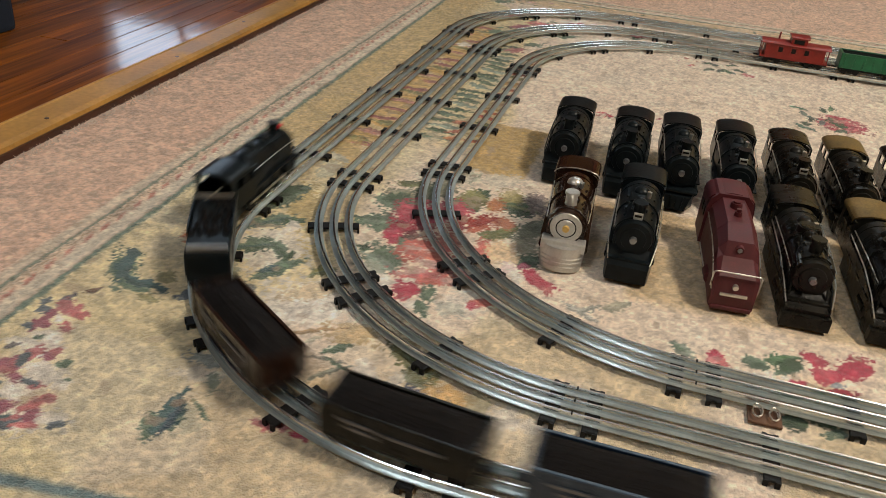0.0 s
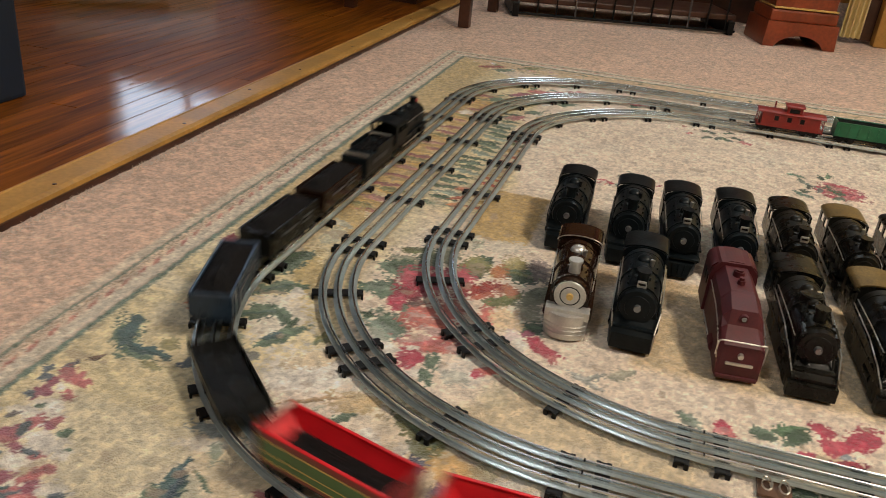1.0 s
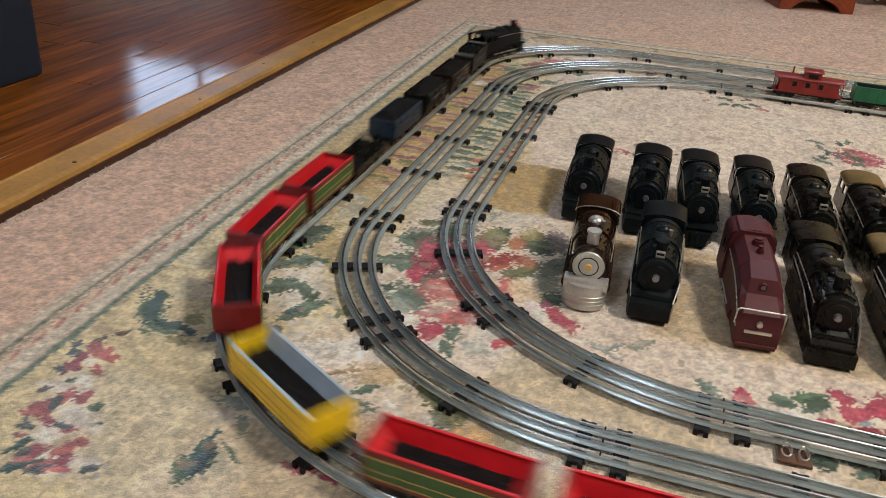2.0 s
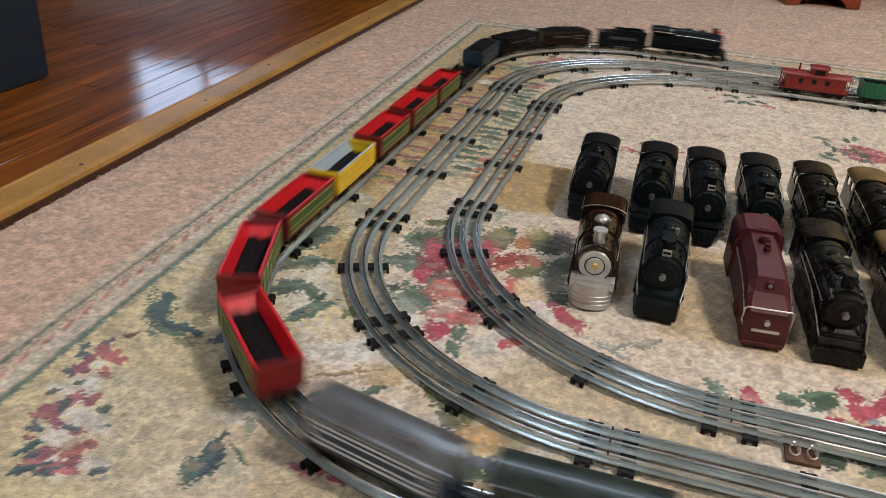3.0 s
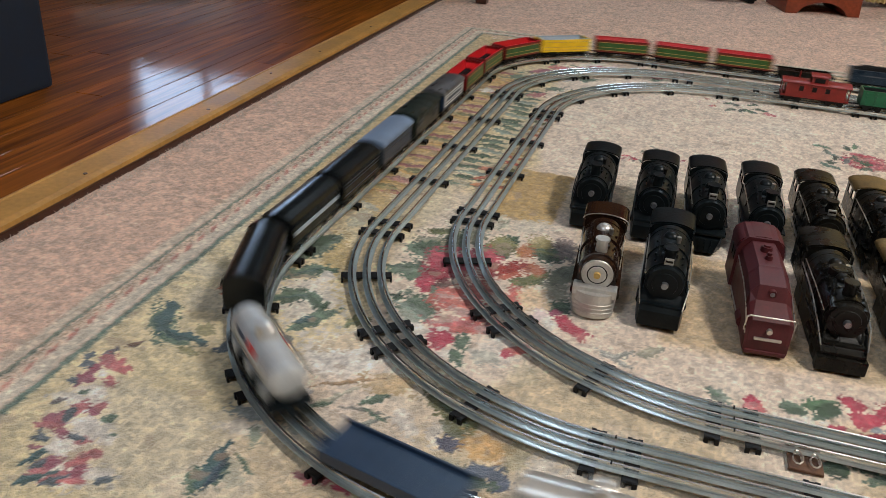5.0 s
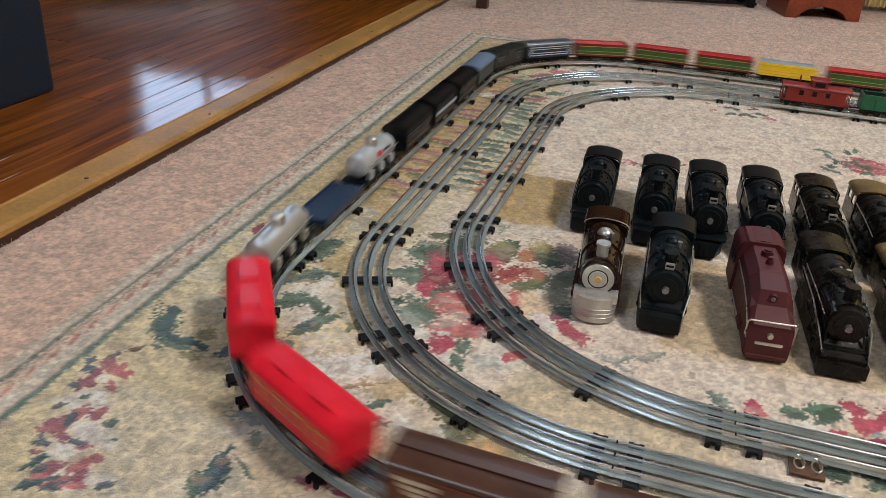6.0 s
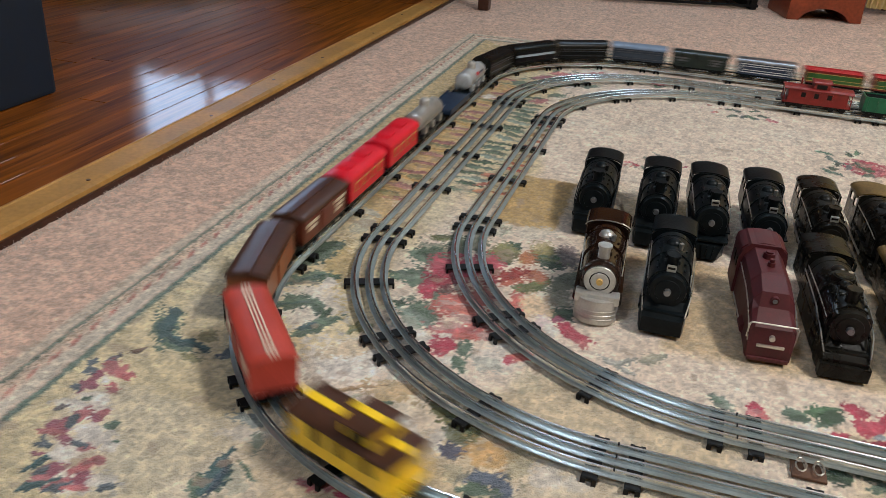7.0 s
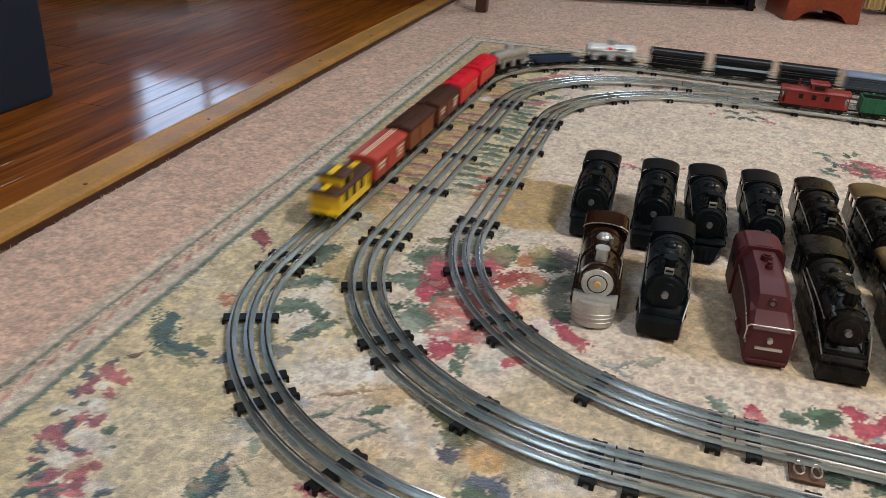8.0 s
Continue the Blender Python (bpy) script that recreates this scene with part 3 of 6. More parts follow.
    d.blot(-0.313, 0.500, 0.0205, 0.0097, -7, (0.20, 0.25, 0.26), 0.14, 0.80)
    d.blot(-0.340, 0.615, 0.0157, 0.0107, -135, SLATE, 0.14, 0.80)
    d.blot(-0.293, 0.475, 0.0170, 0.0062, 120, (0.22, 0.27, 0.20), 0.14, 0.80)
    d.blot(-0.270, 0.504, 0.0196, 0.0135, 132, (0.32, 0.36, 0.33), 0.14, 0.70)
    d.blot(-0.283, 0.547, 0.0114, 0.0073, -179, (0.30, 0.30, 0.32), 0.14, 0.80)
    d.leaf(-0.282, 0.556, 0.0731, 0.0045, 30, (0.36, 0.24, 0.13))
    d.leaf(-0.269, 0.524, 0.0341, 0.0061, 50, SAGE)
    d.leaf(-0.224, 0.548, 0.0308, 0.0084, 54, SAGE)
    d.leaf(-0.243, 0.540, 0.0490, 0.0038, 2, (0.24, 0.22, 0.18))
    d.leaf(-0.225, 0.501, 0.0550, 0.0043, 53, (0.24, 0.24, 0.19))
    d.leaf(-0.190, 0.531, 0.0345, 0.0035, 158, SAGE)
    d.blot(-0.176, 0.537, 0.0243, 0.0090, 129, IVORY, 0.14, 0.80)
    d.leaf(-0.264, 0.536, 0.0468, 0.0053, 48, (0.48, 0.44, 0.33))
    d.blot(-0.171, 0.496, 0.0171, 0.0149, 113, (0.45, 0.40, 0.28), 0.14, 0.60)
    d.blot(-0.162, 0.585, 0.0227, 0.0137, 116, (0.20, 0.17, 0.08), 0.14, 0.85)
    d.blot(-0.133, 0.553, 0.0249, 0.0164, -71, LEAF, 0.14, 0.80)
    d.leaf(-0.180, 0.597, 0.0925, 0.0177, -39, OLIVE, LEAF)
    d.blot(-0.147, 0.532, 0.0168, 0.0073, 108, IVORY, 0.14, 0.70)
    d.blot(-0.130, 0.526, 0.0131, 0.0080, 173, (0.10, 0.10, 0.14))
    d.blot(-0.099, 0.505, 0.0238, 0.0095, -157, (0.11, 0.13, 0.17))
    d.blot(-0.082, 0.497, 0.0134, 0.0114, 128, (0.11, 0.13, 0.17))
    d.blot(-0.099, 0.488, 0.0168, 0.0082, -162, SAGE)
    d.blot(-0.123, 0.503, 0.0143, 0.0133, -125, (0.40, 0.36, 0.24), 0.14, 0.70)
    d.blot(-0.102, 0.535, 0.0214, 0.0199, 161, (0.62, 0.38, 0.14), 0.14, 0.85)
    d.blot(-0.073, 0.530, 0.0229, 0.0118, 109, (0.36, 0.33, 0.20), 0.14, 0.60)
    d.blot(-0.047, 0.525, 0.0167, 0.0145, 118, IVORY, 0.14, 0.70)
    d.blot(-0.025, 0.522, 0.0183, 0.0088, -168, IVORY, 0.14, 0.60)
    # the great rose with its leaves
    d.leaf(-0.229, 0.852, 0.0780, 0.0396, 157, SAGE, LEAF)
    d.blot(-0.262, 0.885, 0.0364, 0.0219, 140, LEAF, 0.14, 0.70)
    d.leaf(-0.226, 0.819, 0.0773, 0.0284, -170, SAGE, (0.24, 0.29, 0.22))
    d.blot(-0.235, 0.730, 0.0369, 0.0270, 117, SAGE)
    d.blot(-0.223, 0.776, 0.0232, 0.0172, 100, SAGE)
    d.leaf(-0.250, 0.744, 0.0233, 0.0082, 170, LEAF)
    d.leaf(-0.204, 0.706, 0.0667, 0.0120, 150, (0.24, 0.30, 0.24))
    d.blot(-0.239, 0.703, 0.0172, 0.0142, 101, (0.46, 0.46, 0.38), 0.14, 0.70)
    d.blot(-0.245, 0.911, 0.0481, 0.0170, 106, LEAF, 0.14, 0.90)
    d.blot(-0.224, 0.938, 0.0428, 0.0204, 104, (0.11, 0.14, 0.08), 0.14, 0.80)
    d.leaf(-0.199, 0.862, 0.1018, 0.0274, 72, LEAF, OLIVE)
    d.leaf(-0.201, 0.912, 0.0448, 0.0316, 24, OLIVE)
    d.leaf(-0.159, 0.896, 0.0820, 0.0212, 60, OLIVE, OCHRE)
    d.leaf(-0.158, 0.922, 0.0740, 0.0312, -2, LEAF, OLIVE)
    d.blot(-0.134, 0.951, 0.0246, 0.0196, 110, (0.40, 0.33, 0.13), 0.14, 0.80)
    d.blot(-0.102, 0.942, 0.0357, 0.0167, 97, (0.17, 0.12, 0.12), 0.14, 0.80)
    d.leaf(-0.148, 0.815, 0.0796, 0.0184, 55, (0.13, 0.15, 0.05), OLIVE)
    d.leaf(-0.102, 0.842, 0.0664, 0.0217, 72, (0.15, 0.16, 0.11))
    d.blot(-0.093, 0.831, 0.0389, 0.0169, 97, (0.21, 0.22, 0.15), 0.14, 0.80)
    d.leaf(-0.104, 0.785, 0.0425, 0.0261, 24, (0.09, 0.13, 0.08))
    d.blot(-0.149, 0.917, 0.0227, 0.0115, 101, RUST, 0.14, 0.80)
    d.blot(-0.129, 0.873, 0.0176, 0.0134, 157, (0.47, 0.17, 0.09))
    d.blot(-0.235, 0.847, 0.0435, 0.0282, 110, ROSE)
    d.blot(-0.237, 0.807, 0.0196, 0.0186, -125, CRIMSON)
    d.blot(-0.242, 0.785, 0.0231, 0.0120, 105, ROSE)
    d.blot(-0.249, 0.857, 0.0204, 0.0128, 121, DEEP_PINK)
    d.blot(-0.217, 0.827, 0.0232, 0.0196, 72, CRIMSON, 0.14, 0.90)
    d.blot(-0.210, 0.861, 0.0387, 0.0214, 104, ROSE, 0.14, 0.90)
    d.blot(-0.185, 0.872, 0.0384, 0.0172, 103, DEEP_PINK)
    d.blot(-0.180, 0.839, 0.0146, 0.0126, -126, CRIMSON)
    d.blot(-0.158, 0.859, 0.0289, 0.0169, -122, (0.28, 0.025, 0.015))
    d.blot(-0.151, 0.844, 0.0231, 0.0075, -139, (0.46, 0.12, 0.07))
    d.blot(-0.221, 0.791, 0.0159, 0.0088, 105, (0.10, 0.03, 0.03), 0.14, 0.80)
    d.blot(-0.179, 0.802, 0.0314, 0.0180, 115, (0.34, 0.07, 0.06), 0.14, 0.90)
    d.blot(-0.199, 0.765, 0.0298, 0.0288, -173, CORAL)
    d.blot(-0.202, 0.763, 0.0174, 0.0129, 171, PALE_PINK)
    d.blot(-0.204, 0.758, 0.0121, 0.0071, 150, CORAL)
    d.blot(-0.182, 0.753, 0.0233, 0.0111, 158, (0.60, 0.20, 0.15))
    d.blot(-0.170, 0.739, 0.0256, 0.0176, 136, CORAL)
    d.blot(-0.186, 0.742, 0.0163, 0.0087, 170, PALE_PINK)
    d.blot(-0.164, 0.745, 0.0196, 0.0138, 110, (0.12, 0.03, 0.03), 0.14, 0.80)
    d.blot(-0.187, 0.713, 0.0294, 0.0204, -178, PINK)
    d.blot(-0.196, 0.721, 0.0165, 0.0085, -131, PALE_PINK)
    d.blot(-0.167, 0.709, 0.0221, 0.0101, -176, CORAL)
    d.blot(-0.195, 0.697, 0.0099, 0.0076, -155, IVORY)
    d.blot(-0.155, 0.714, 0.0119, 0.0090, -149, PALE_PINK)
    d.blot(-0.189, 0.679, 0.0183, 0.0153, -122, ROSE)
    d.blot(-0.204, 0.687, 0.0095, 0.0073, 112, DEEP_PINK)
    d.blot(-0.188, 0.666, 0.0111, 0.0101, -125, DEEP_PINK)
    d.blot(-0.217, 0.686, 0.0146, 0.0117, 162, IVORY)
    d.blot(-0.176, 0.657, 0.0144, 0.0116, -146, IVORY)
    d.blot(-0.167, 0.680, 0.0188, 0.0097, 102, SAGE)
    d.blot(-0.164, 0.654, 0.0174, 0.0084, 111, SAGE)
    d.blot(-0.133, 0.677, 0.0233, 0.0219, 161, IVORY, 0.14, 0.70)
    d.blot(-0.136, 0.665, 0.0146, 0.0126, -126, (0.42, 0.44, 0.36), 0.14, 0.60)
    d.blot(-0.109, 0.690, 0.0177, 0.0078, -145, CORAL)
    d.blot(-0.118, 0.678, 0.0074, 0.0060, 74, DEEP_PINK)
    d.blot(-0.095, 0.651, 0.0191, 0.0163, 76, (0.52, 0.45, 0.30), 0.14, 0.60)
    d.blot(-0.127, 0.702, 0.0185, 0.0121, -151, IVORY, 0.14, 0.80)
    d.blot(-0.134, 0.800, 0.0296, 0.0135, 94, CORAL)
    d.blot(-0.113, 0.798, 0.0347, 0.0191, 104, (0.72, 0.53, 0.33))
    d.blot(-0.099, 0.768, 0.0175, 0.0117, 103, (0.70, 0.56, 0.52))
    d.blot(-0.086, 0.755, 0.0147, 0.0087, 125, IVORY)
    d.blot(-0.072, 0.767, 0.0209, 0.0092, 130, ROSE)
    d.blot(-0.057, 0.754, 0.0206, 0.0089, 127, DEEP_PINK)
    d.blot(-0.084, 0.781, 0.0104, 0.0073, 89, (0.24, 0.06, 0.10))
    d.blot(-0.049, 0.740, 0.0105, 0.0065, 125, PINK)
    # before the parked engines
    d.leaf(-0.035, 0.726, 0.0564, 0.0072, -27, (0.40, 0.38, 0.33))
    d.leaf(-0.015, 0.709, 0.0375, 0.0070, 46, (0.36, 0.35, 0.30))
    d.leaf(0.012, 0.730, 0.0375, 0.0098, 44, (0.34, 0.33, 0.25))
    d.blot(0.023, 0.740, 0.0144, 0.0104, -128, (0.42, 0.38, 0.28), 0.14, 0.60)
    d.leaf(0.081, 0.706, 0.0392, 0.0124, -52, (0.22, 0.25, 0.20))
    d.leaf(0.081, 0.701, 0.0198, 0.0062, -45, SAGE)
    d.blot(0.125, 0.696, 0.0096, 0.0082, 104, ROSE)
    d.blot(0.130, 0.684, 0.0081, 0.0067, 98, PINK)
    d.blot(0.123, 0.685, 0.0071, 0.0051, -130, (0.5, 0.2, 0.2))
    d.leaf(0.147, 0.694, 0.0342, 0.0146, 7, SAGE, LEAF)
    d.leaf(0.171, 0.703, 0.0429, 0.0160, 28, (0.09, 0.17, 0.08), SAGE)
    d.leaf(0.179, 0.684, 0.0420, 0.0098, 38, SAGE)
    d.blot(0.197, 0.707, 0.0140, 0.0100, -137, LEAF)
    d.blot(0.169, 0.680, 0.0135, 0.0050, -151, IVORY, 0.14, 0.70)
    d.blot(0.222, 0.723, 0.0174, 0.0102, 105, ROSE)
    d.blot(0.229, 0.704, 0.0175, 0.0125, 93, DEEP_PINK)
    d.blot(0.244, 0.718, 0.0193, 0.0098, 63, ROSE)
    d.blot(0.201, 0.679, 0.0112, 0.0068, -167, ROSE)
    d.blot(0.237, 0.692, 0.0086, 0.0045, -138, (0.30, 0.34, 0.36))
    d.blot(0.261, 0.729, 0.0261, 0.0130, 63, ROSE)
    d.blot(0.238, 0.681, 0.0166, 0.0060, -153, CRIMSON)
    d.blot(0.192, 0.685, 0.0081, 0.0049, -142, IVORY)
    d.leaf(0.173, 0.621, 0.0367, 0.0145, -11, LEAF, SAGE)
    d.leaf(0.202, 0.624, 0.0330, 0.0127, 14, (0.07, 0.11, 0.06))
    d.blot(0.227, 0.615, 0.0140, 0.0073, -143, SAGE)
    # blossom between the far tracks
    d.blot(-0.303, 1.848, 0.0425, 0.0198, -144, MAUVE)
    d.blot(-0.264, 1.893, 0.0357, 0.0191, -141, DUSTY)
    d.blot(-0.227, 1.915, 0.0307, 0.0193, -133, MAUVE)
    d.blot(-0.286, 1.899, 0.0238, 0.0148, -138, PINK)
    d.blot(-0.352, 1.764, 0.0302, 0.0177, -138, SAGE)
    d.blot(-0.318, 1.757, 0.0270, 0.0142, -143, SAGE)
    d.blot(-0.238, 1.817, 0.0337, 0.0139, -146, (0.30, 0.33, 0.26))
    d.blot(-0.251, 1.707, 0.0312, 0.0169, -144, SAGE)
    d.blot(-0.200, 1.822, 0.0286, 0.0136, -142, SAGE)
    d.blot(-0.381, 1.695, 0.0278, 0.0198, -124, (0.50, 0.33, 0.12))
    d.blot(-0.348, 1.688, 0.0251, 0.0161, -137, (0.46, 0.18, 0.08))
    d.blot(-0.166, 1.908, 0.0330, 0.0146, -144, MAUVE)
    d.blot(-0.281, 1.638, 0.0212, 0.0161, -130, DUSTY)
    d.blot(-0.442, 2.094, 0.0385, 0.0179, -142, (0.30, 0.08, 0.06))
    d.blot(-0.344, 2.139, 0.0367, 0.0179, -139, OLIVE)
    d.blot(-0.407, 2.072, 0.0323, 0.0179, -140, SAGE)
    d.blot(-0.208, 1.974, 0.0366, 0.0154, -144, IVORY)
    d.blot(-0.387, 1.618, 0.0229, 0.0184, -110, IVORY)
    # side runs between the tracks
    d.leaf(-0.370, 1.039, 0.0522, 0.0169, 175, OLIVE)
    d.blot(-0.382, 0.984, 0.0669, 0.0274, 111, (0.48, 0.33, 0.12), 0.14, 0.80)
    d.leaf(-0.367, 0.952, 0.0452, 0.0129, 145, (0.50, 0.47, 0.36))
    d.blot(-0.382, 0.925, 0.0364, 0.0139, -84, (0.44, 0.44, 0.33), 0.14, 0.70)
    d.blot(-0.272, 0.928, 0.0153, 0.0125, -147, OLIVE)
    d.leaf(-0.253, 0.929, 0.0281, 0.0172, 176, (0.14, 0.15, 0.06))
    d.blot(-0.283, 1.057, 0.0767, 0.0173, 99, (0.62, 0.50, 0.34), 0.14, 0.60)
    d.blot(-0.211, 0.982, 0.0303, 0.0247, 77, (0.62, 0.58, 0.46), 0.14, 0.90)
    d.leaf(-0.230, 0.990, 0.0436, 0.0101, 9, (0.38, 0.38, 0.28))
    d.leaf(-0.188, 1.003, 0.0451, 0.0048, -103, (0.38, 0.38, 0.28))
    d.blot(-0.158, 0.996, 0.0324, 0.0204, -146, (0.60, 0.55, 0.44), 0.14, 0.70)
    d.leaf(-0.280, 1.126, 0.0354, 0.0097, 45, (0.36, 0.10, 0.05))
    d.leaf(-0.273, 1.099, 0.0319, 0.0109, 41, (0.42, 0.18, 0.08))
    d.leaf(-0.283, 1.169, 0.0306, 0.0121, 38, (0.42, 0.15, 0.08))
    # tuft grain and scattered dark flecks
    d.c *= (0.92 + 0.16 * cloudy(x, y, 0.05, 61))[..., None]
    d.c *= (0.58 + 0.84 * cloudy(x, y, 0.008, 71))[..., None]
    d.c *= (0.76 + 0.48 * d.tuft)[..., None]
    fleck = np.clip((cloudy(x, y, 0.022, 81) - 0.74) / 0.03, 0, 1)
    d.c = mix(d.c, (0.36, 0.27, 0.19), fleck * 0.6)
    return np.clip(d.c, 0.004, 0.85)


def build_rug():
    def sheet(name, xs, ys):
        gx, gy = np.meshgrid(xs, ys)
        ny, nx = gx.shape
        rise = (cloudy(gx, gy, 0.010, 91) - 0.5) * 0.0032 + (cloudy(gx, gy, 0.2, 93) - 0.5) * 0.002 + (hashed(np.round(gx / 0.003), np.round(gy / 0.003), 97) - 0.5) * 0.0008
        co = np.stack([gx, gy, rise - 0.001], -1).reshape(-1, 3)
        i = np.arange(ny * nx).reshape(ny, nx)
        quads = np.stack([i[:-1, :-1], i[:-1, 1:], i[1:, 1:], i[1:, :-1]], -1).reshape(-1, 4)
        me = bpy.data.meshes.new(name)
        me.from_pydata(co.tolist(), [], quads.tolist())
        lay = me.color_attributes.new("dye", "FLOAT_COLOR", "POINT")
        col = np.ones((ny * nx, 4), np.float32)
        col[:, :3] = rug_pattern(gx, gy).reshape(-1, 3)
        lay.data.foreach_set("color", col.ravel())
        me.materials.append(RUG)
        me.shade_smooth()
        return new(name, me)
    xs = np.concatenate([np.arange(-0.8028, 0.45, 0.0021), np.arange(0.45, 1.1, 0.006), np.arange(1.1, 3.0, 0.05)])
    ys = np.concatenate([np.arange(-2.3, 0.25, 0.06), np.arange(0.25, 1.25, 0.0021), np.arange(1.25, 2.4, 0.0045), np.arange(2.4, 3.6, 0.009), np.arange(3.6, 5.0, 0.05)])
    rug = sheet("rug", xs, ys)
    return tagged(rug, "cream and ochre wool carpet woven with pink roses and green leaves", "carpet", kind="structure")


def build_fringe():
    """Loose wool along the carpet's edge by the nosing."""
    rng = random.Random(17)
    verts, faces = [], []
    for k in range(3600):
        y = rng.uniform(0.2, 3.4)
        x = -0.752 - 0.020 * (y - 1) + rng.uniform(-0.002, 0.012)
        a, ln = rng.uniform(0, 2 * math.pi), rng.uniform(0.001, 0.005)
        dx, dy = math.cos(a) * 0.0010, math.sin(a) * 0.0010
        n = len(verts)
        tip = (x + rng.uniform(-0.006, 0.004), y + rng.uniform(-0.006, 0.006), ln)
        verts += [(x - dx, y - dy, -0.001), (x + dx, y + dy, -0.001), (x + dy, y - dx, 0.0), tip]
        faces += [(n, n + 1, n + 3), (n + 1, n + 2, n + 3), (n + 2, n, n + 3)]
    me = bpy.data.meshes.new("carpet_fringe")
    me.from_pydata(verts, [], faces)
    me.materials.append(FRINGE)
    return tagged(new("carpet_fringe", me), "loose pale wool tufts along the carpet edge", "carpet", kind="stuff")


# ---- floor, trim, walls ----
def build_room():
    sub = part("ground", slab(nb(), (-4.8, -2.5, -0.12), (3.2, 5.2, -0.03)), PLASTER)
    tagged(sub, "plain concrete subfloor under the room", "floor", kind="structure")
    floor = part("floor", slab(nb(), (-4.9, -2.6, -0.03), (-0.82, 5.3, 0.004)), OAK)
    tagged(floor, "dark varnished oak strip floor beside the carpet", "floor", kind="structure")
    # nosing board along the edge of the oak floor
    bm = nb()
    ring = [(-0.822, 0.004), (-0.822, 0.0155), (-0.818, 0.0165), (-0.816, 0.0145), (-0.813, 0.0165), (-0.772, 0.0165), (-0.763, 0.014), (-0.761, 0.006), (-0.761, -0.02), (-0.822, -0.02)]
    loft(bm, [[(x, y, z) for x, z in ring] for y in (-2.5, 1.15, 5.2)])
    nose = part("floor_trim", bm, TRIM)
    tagged(nose, "yellow pine nosing strip along the oak floor edge", "trim", kind="structure")
    # dark strip added for the shadow line between nosing and carpet
    part("lower_edge", slab(nb(), (-0.7625, -2.5, -0.02), (-0.7565, 5.2, 0.0085), 0.0015), DARK_WOOD, nose, "dark strip standing in for the shade below the nosing")
    rng = random.Random(4)
    for k in range(22):
        bm = nb()
        y = -1 + 0.27 * k + rng.uniform(-0.05, 0.05)
        bmesh.ops.create_cone(bm, cap_ends=True, segments=8, radius1=0.0035, radius2=0.003, depth=0.001, matrix=Matrix.Translation((-0.790 + rng.uniform(-0.012, 0.012), y, 0.0168)))
        part("nail_head", bm, DARK_WOOD, nose)
    for name, lo, hi in (("wall_north", (-4.9, 5.1, -0.1), (3.3, 5.25, 2.45)), ("wall_south", (-4.9, -2.6, -0.1), (3.3, -2.45, 2.45)),
                         ("wall_east", (3.1, -2.45, -0.1), (3.3, 5.1, 2.45)), ("wall_west", (-4.9, -2.45, -0.1), (-4.75, 5.1, 2.45))):
        if name != "wall_north":
            tagged(part(name, slab(nb(), lo, hi), PANELLING if name == "wall_west" else PLASTER), "brown wood panelled wall" if name == "wall_west" else "warm yellow plastered wall", "wall", kind="structure")
    # far wall with a window opening
    bm = nb()
    edges = (-4.9, -4.04, -2.72, 3.3)
    sills = ((1.20, 2.18),)
    for k in (0, 2):
        slab(bm, (edges[k], 5.1, -0.1), (edges[k + 1], 5.25, 2.45))
    for k, (z0, z1) in zip((1,), sills):
        slab(bm, (edges[k], 5.1, -0.1), (edges[k + 1], 5.25, z0))
        slab(bm, (edges[k], 5.1, z1), (edges[k + 1], 5.25, 2.45))
    tagged(part("wall_north", bm, PANELLING), "brown wood panelled wall with a window", "wall", kind="structure")
    for n, (wx0, wx1), (wz0, wz1) in ((1, edges[1:3], sills[0]),):
        win = thing("window_%d" % n, "white framed window with grey daylight behind", "window", kind="structure")
        for x in (wx0, (wx0 + wx1) / 2 - 0.025, wx1 - 0.05):
            part("window_frame", slab(nb(), (x, 5.12, wz0), (x + 0.05, 5.17, wz1), 0.004), WHITE, win)
        for z in (wz0, wz1 - 0.05):
            part("window_rail", slab(nb(), (wx0 + 0.05, 5.125, z), (wx1 - 0.05, 5.165, z + 0.05), 0.004), WHITE, win)
    back = part("backdrop", slab(nb(), (-5.2, 5.9, 0.0), (-2.0, 5.92, 3.0)), DAYLIGHT)
    tagged(back, "pale overcast daylight outside the window", "backdrop", kind="structure")
    tagged(part("ceiling", slab(nb(), (-4.9, -2.6, 2.4), (3.3, 5.25, 2.5)), CEILING), "plain white ceiling", "ceiling", kind="structure")
    for x, y in ((1.4, 0.55), (-0.75, -0.9)):
        lamp = thing("ceiling_lamp", "round frosted glass ceiling lamp, lit", "lamp", "ceiling lamps")
        lamp.location = (x, y, 2.4)
        bm = nb()
        rod(bm, (0, 0, -0.03), (0, 0, 0), 0.24, 0.25, 32)
        part("rim", bm, BRIGHT, lamp, "brushed metal rim", True)
        bm = nb()
        bmesh.ops.create_uvsphere(bm, u_segments=24, v_segments=10, radius=0.22, matrix=Matrix.Translation((0, 0, -0.02)) @ Matrix.Diagonal((1, 1, 0.18, 1)))
        part("shade", bm, LAMP_GLASS, lamp, "frosted glass bowl", True)
    panel = thing("ceiling_panel", "long white diffused ceiling light panel, lit", "lamp")
    panel.location = (0.25, 3.05, 2.4)
    part("diffuser", slab(nb(), (-1.03, -0.18, -0.055), (1.03, 0.18, -0.02), 0.008), COOL_GLASS, panel, "glowing white diffuser")
    part("frame", slab(nb(), (-1.07, -0.22, -0.02), (1.07, 0.22, 0.0), 0.004), WHITE, panel)
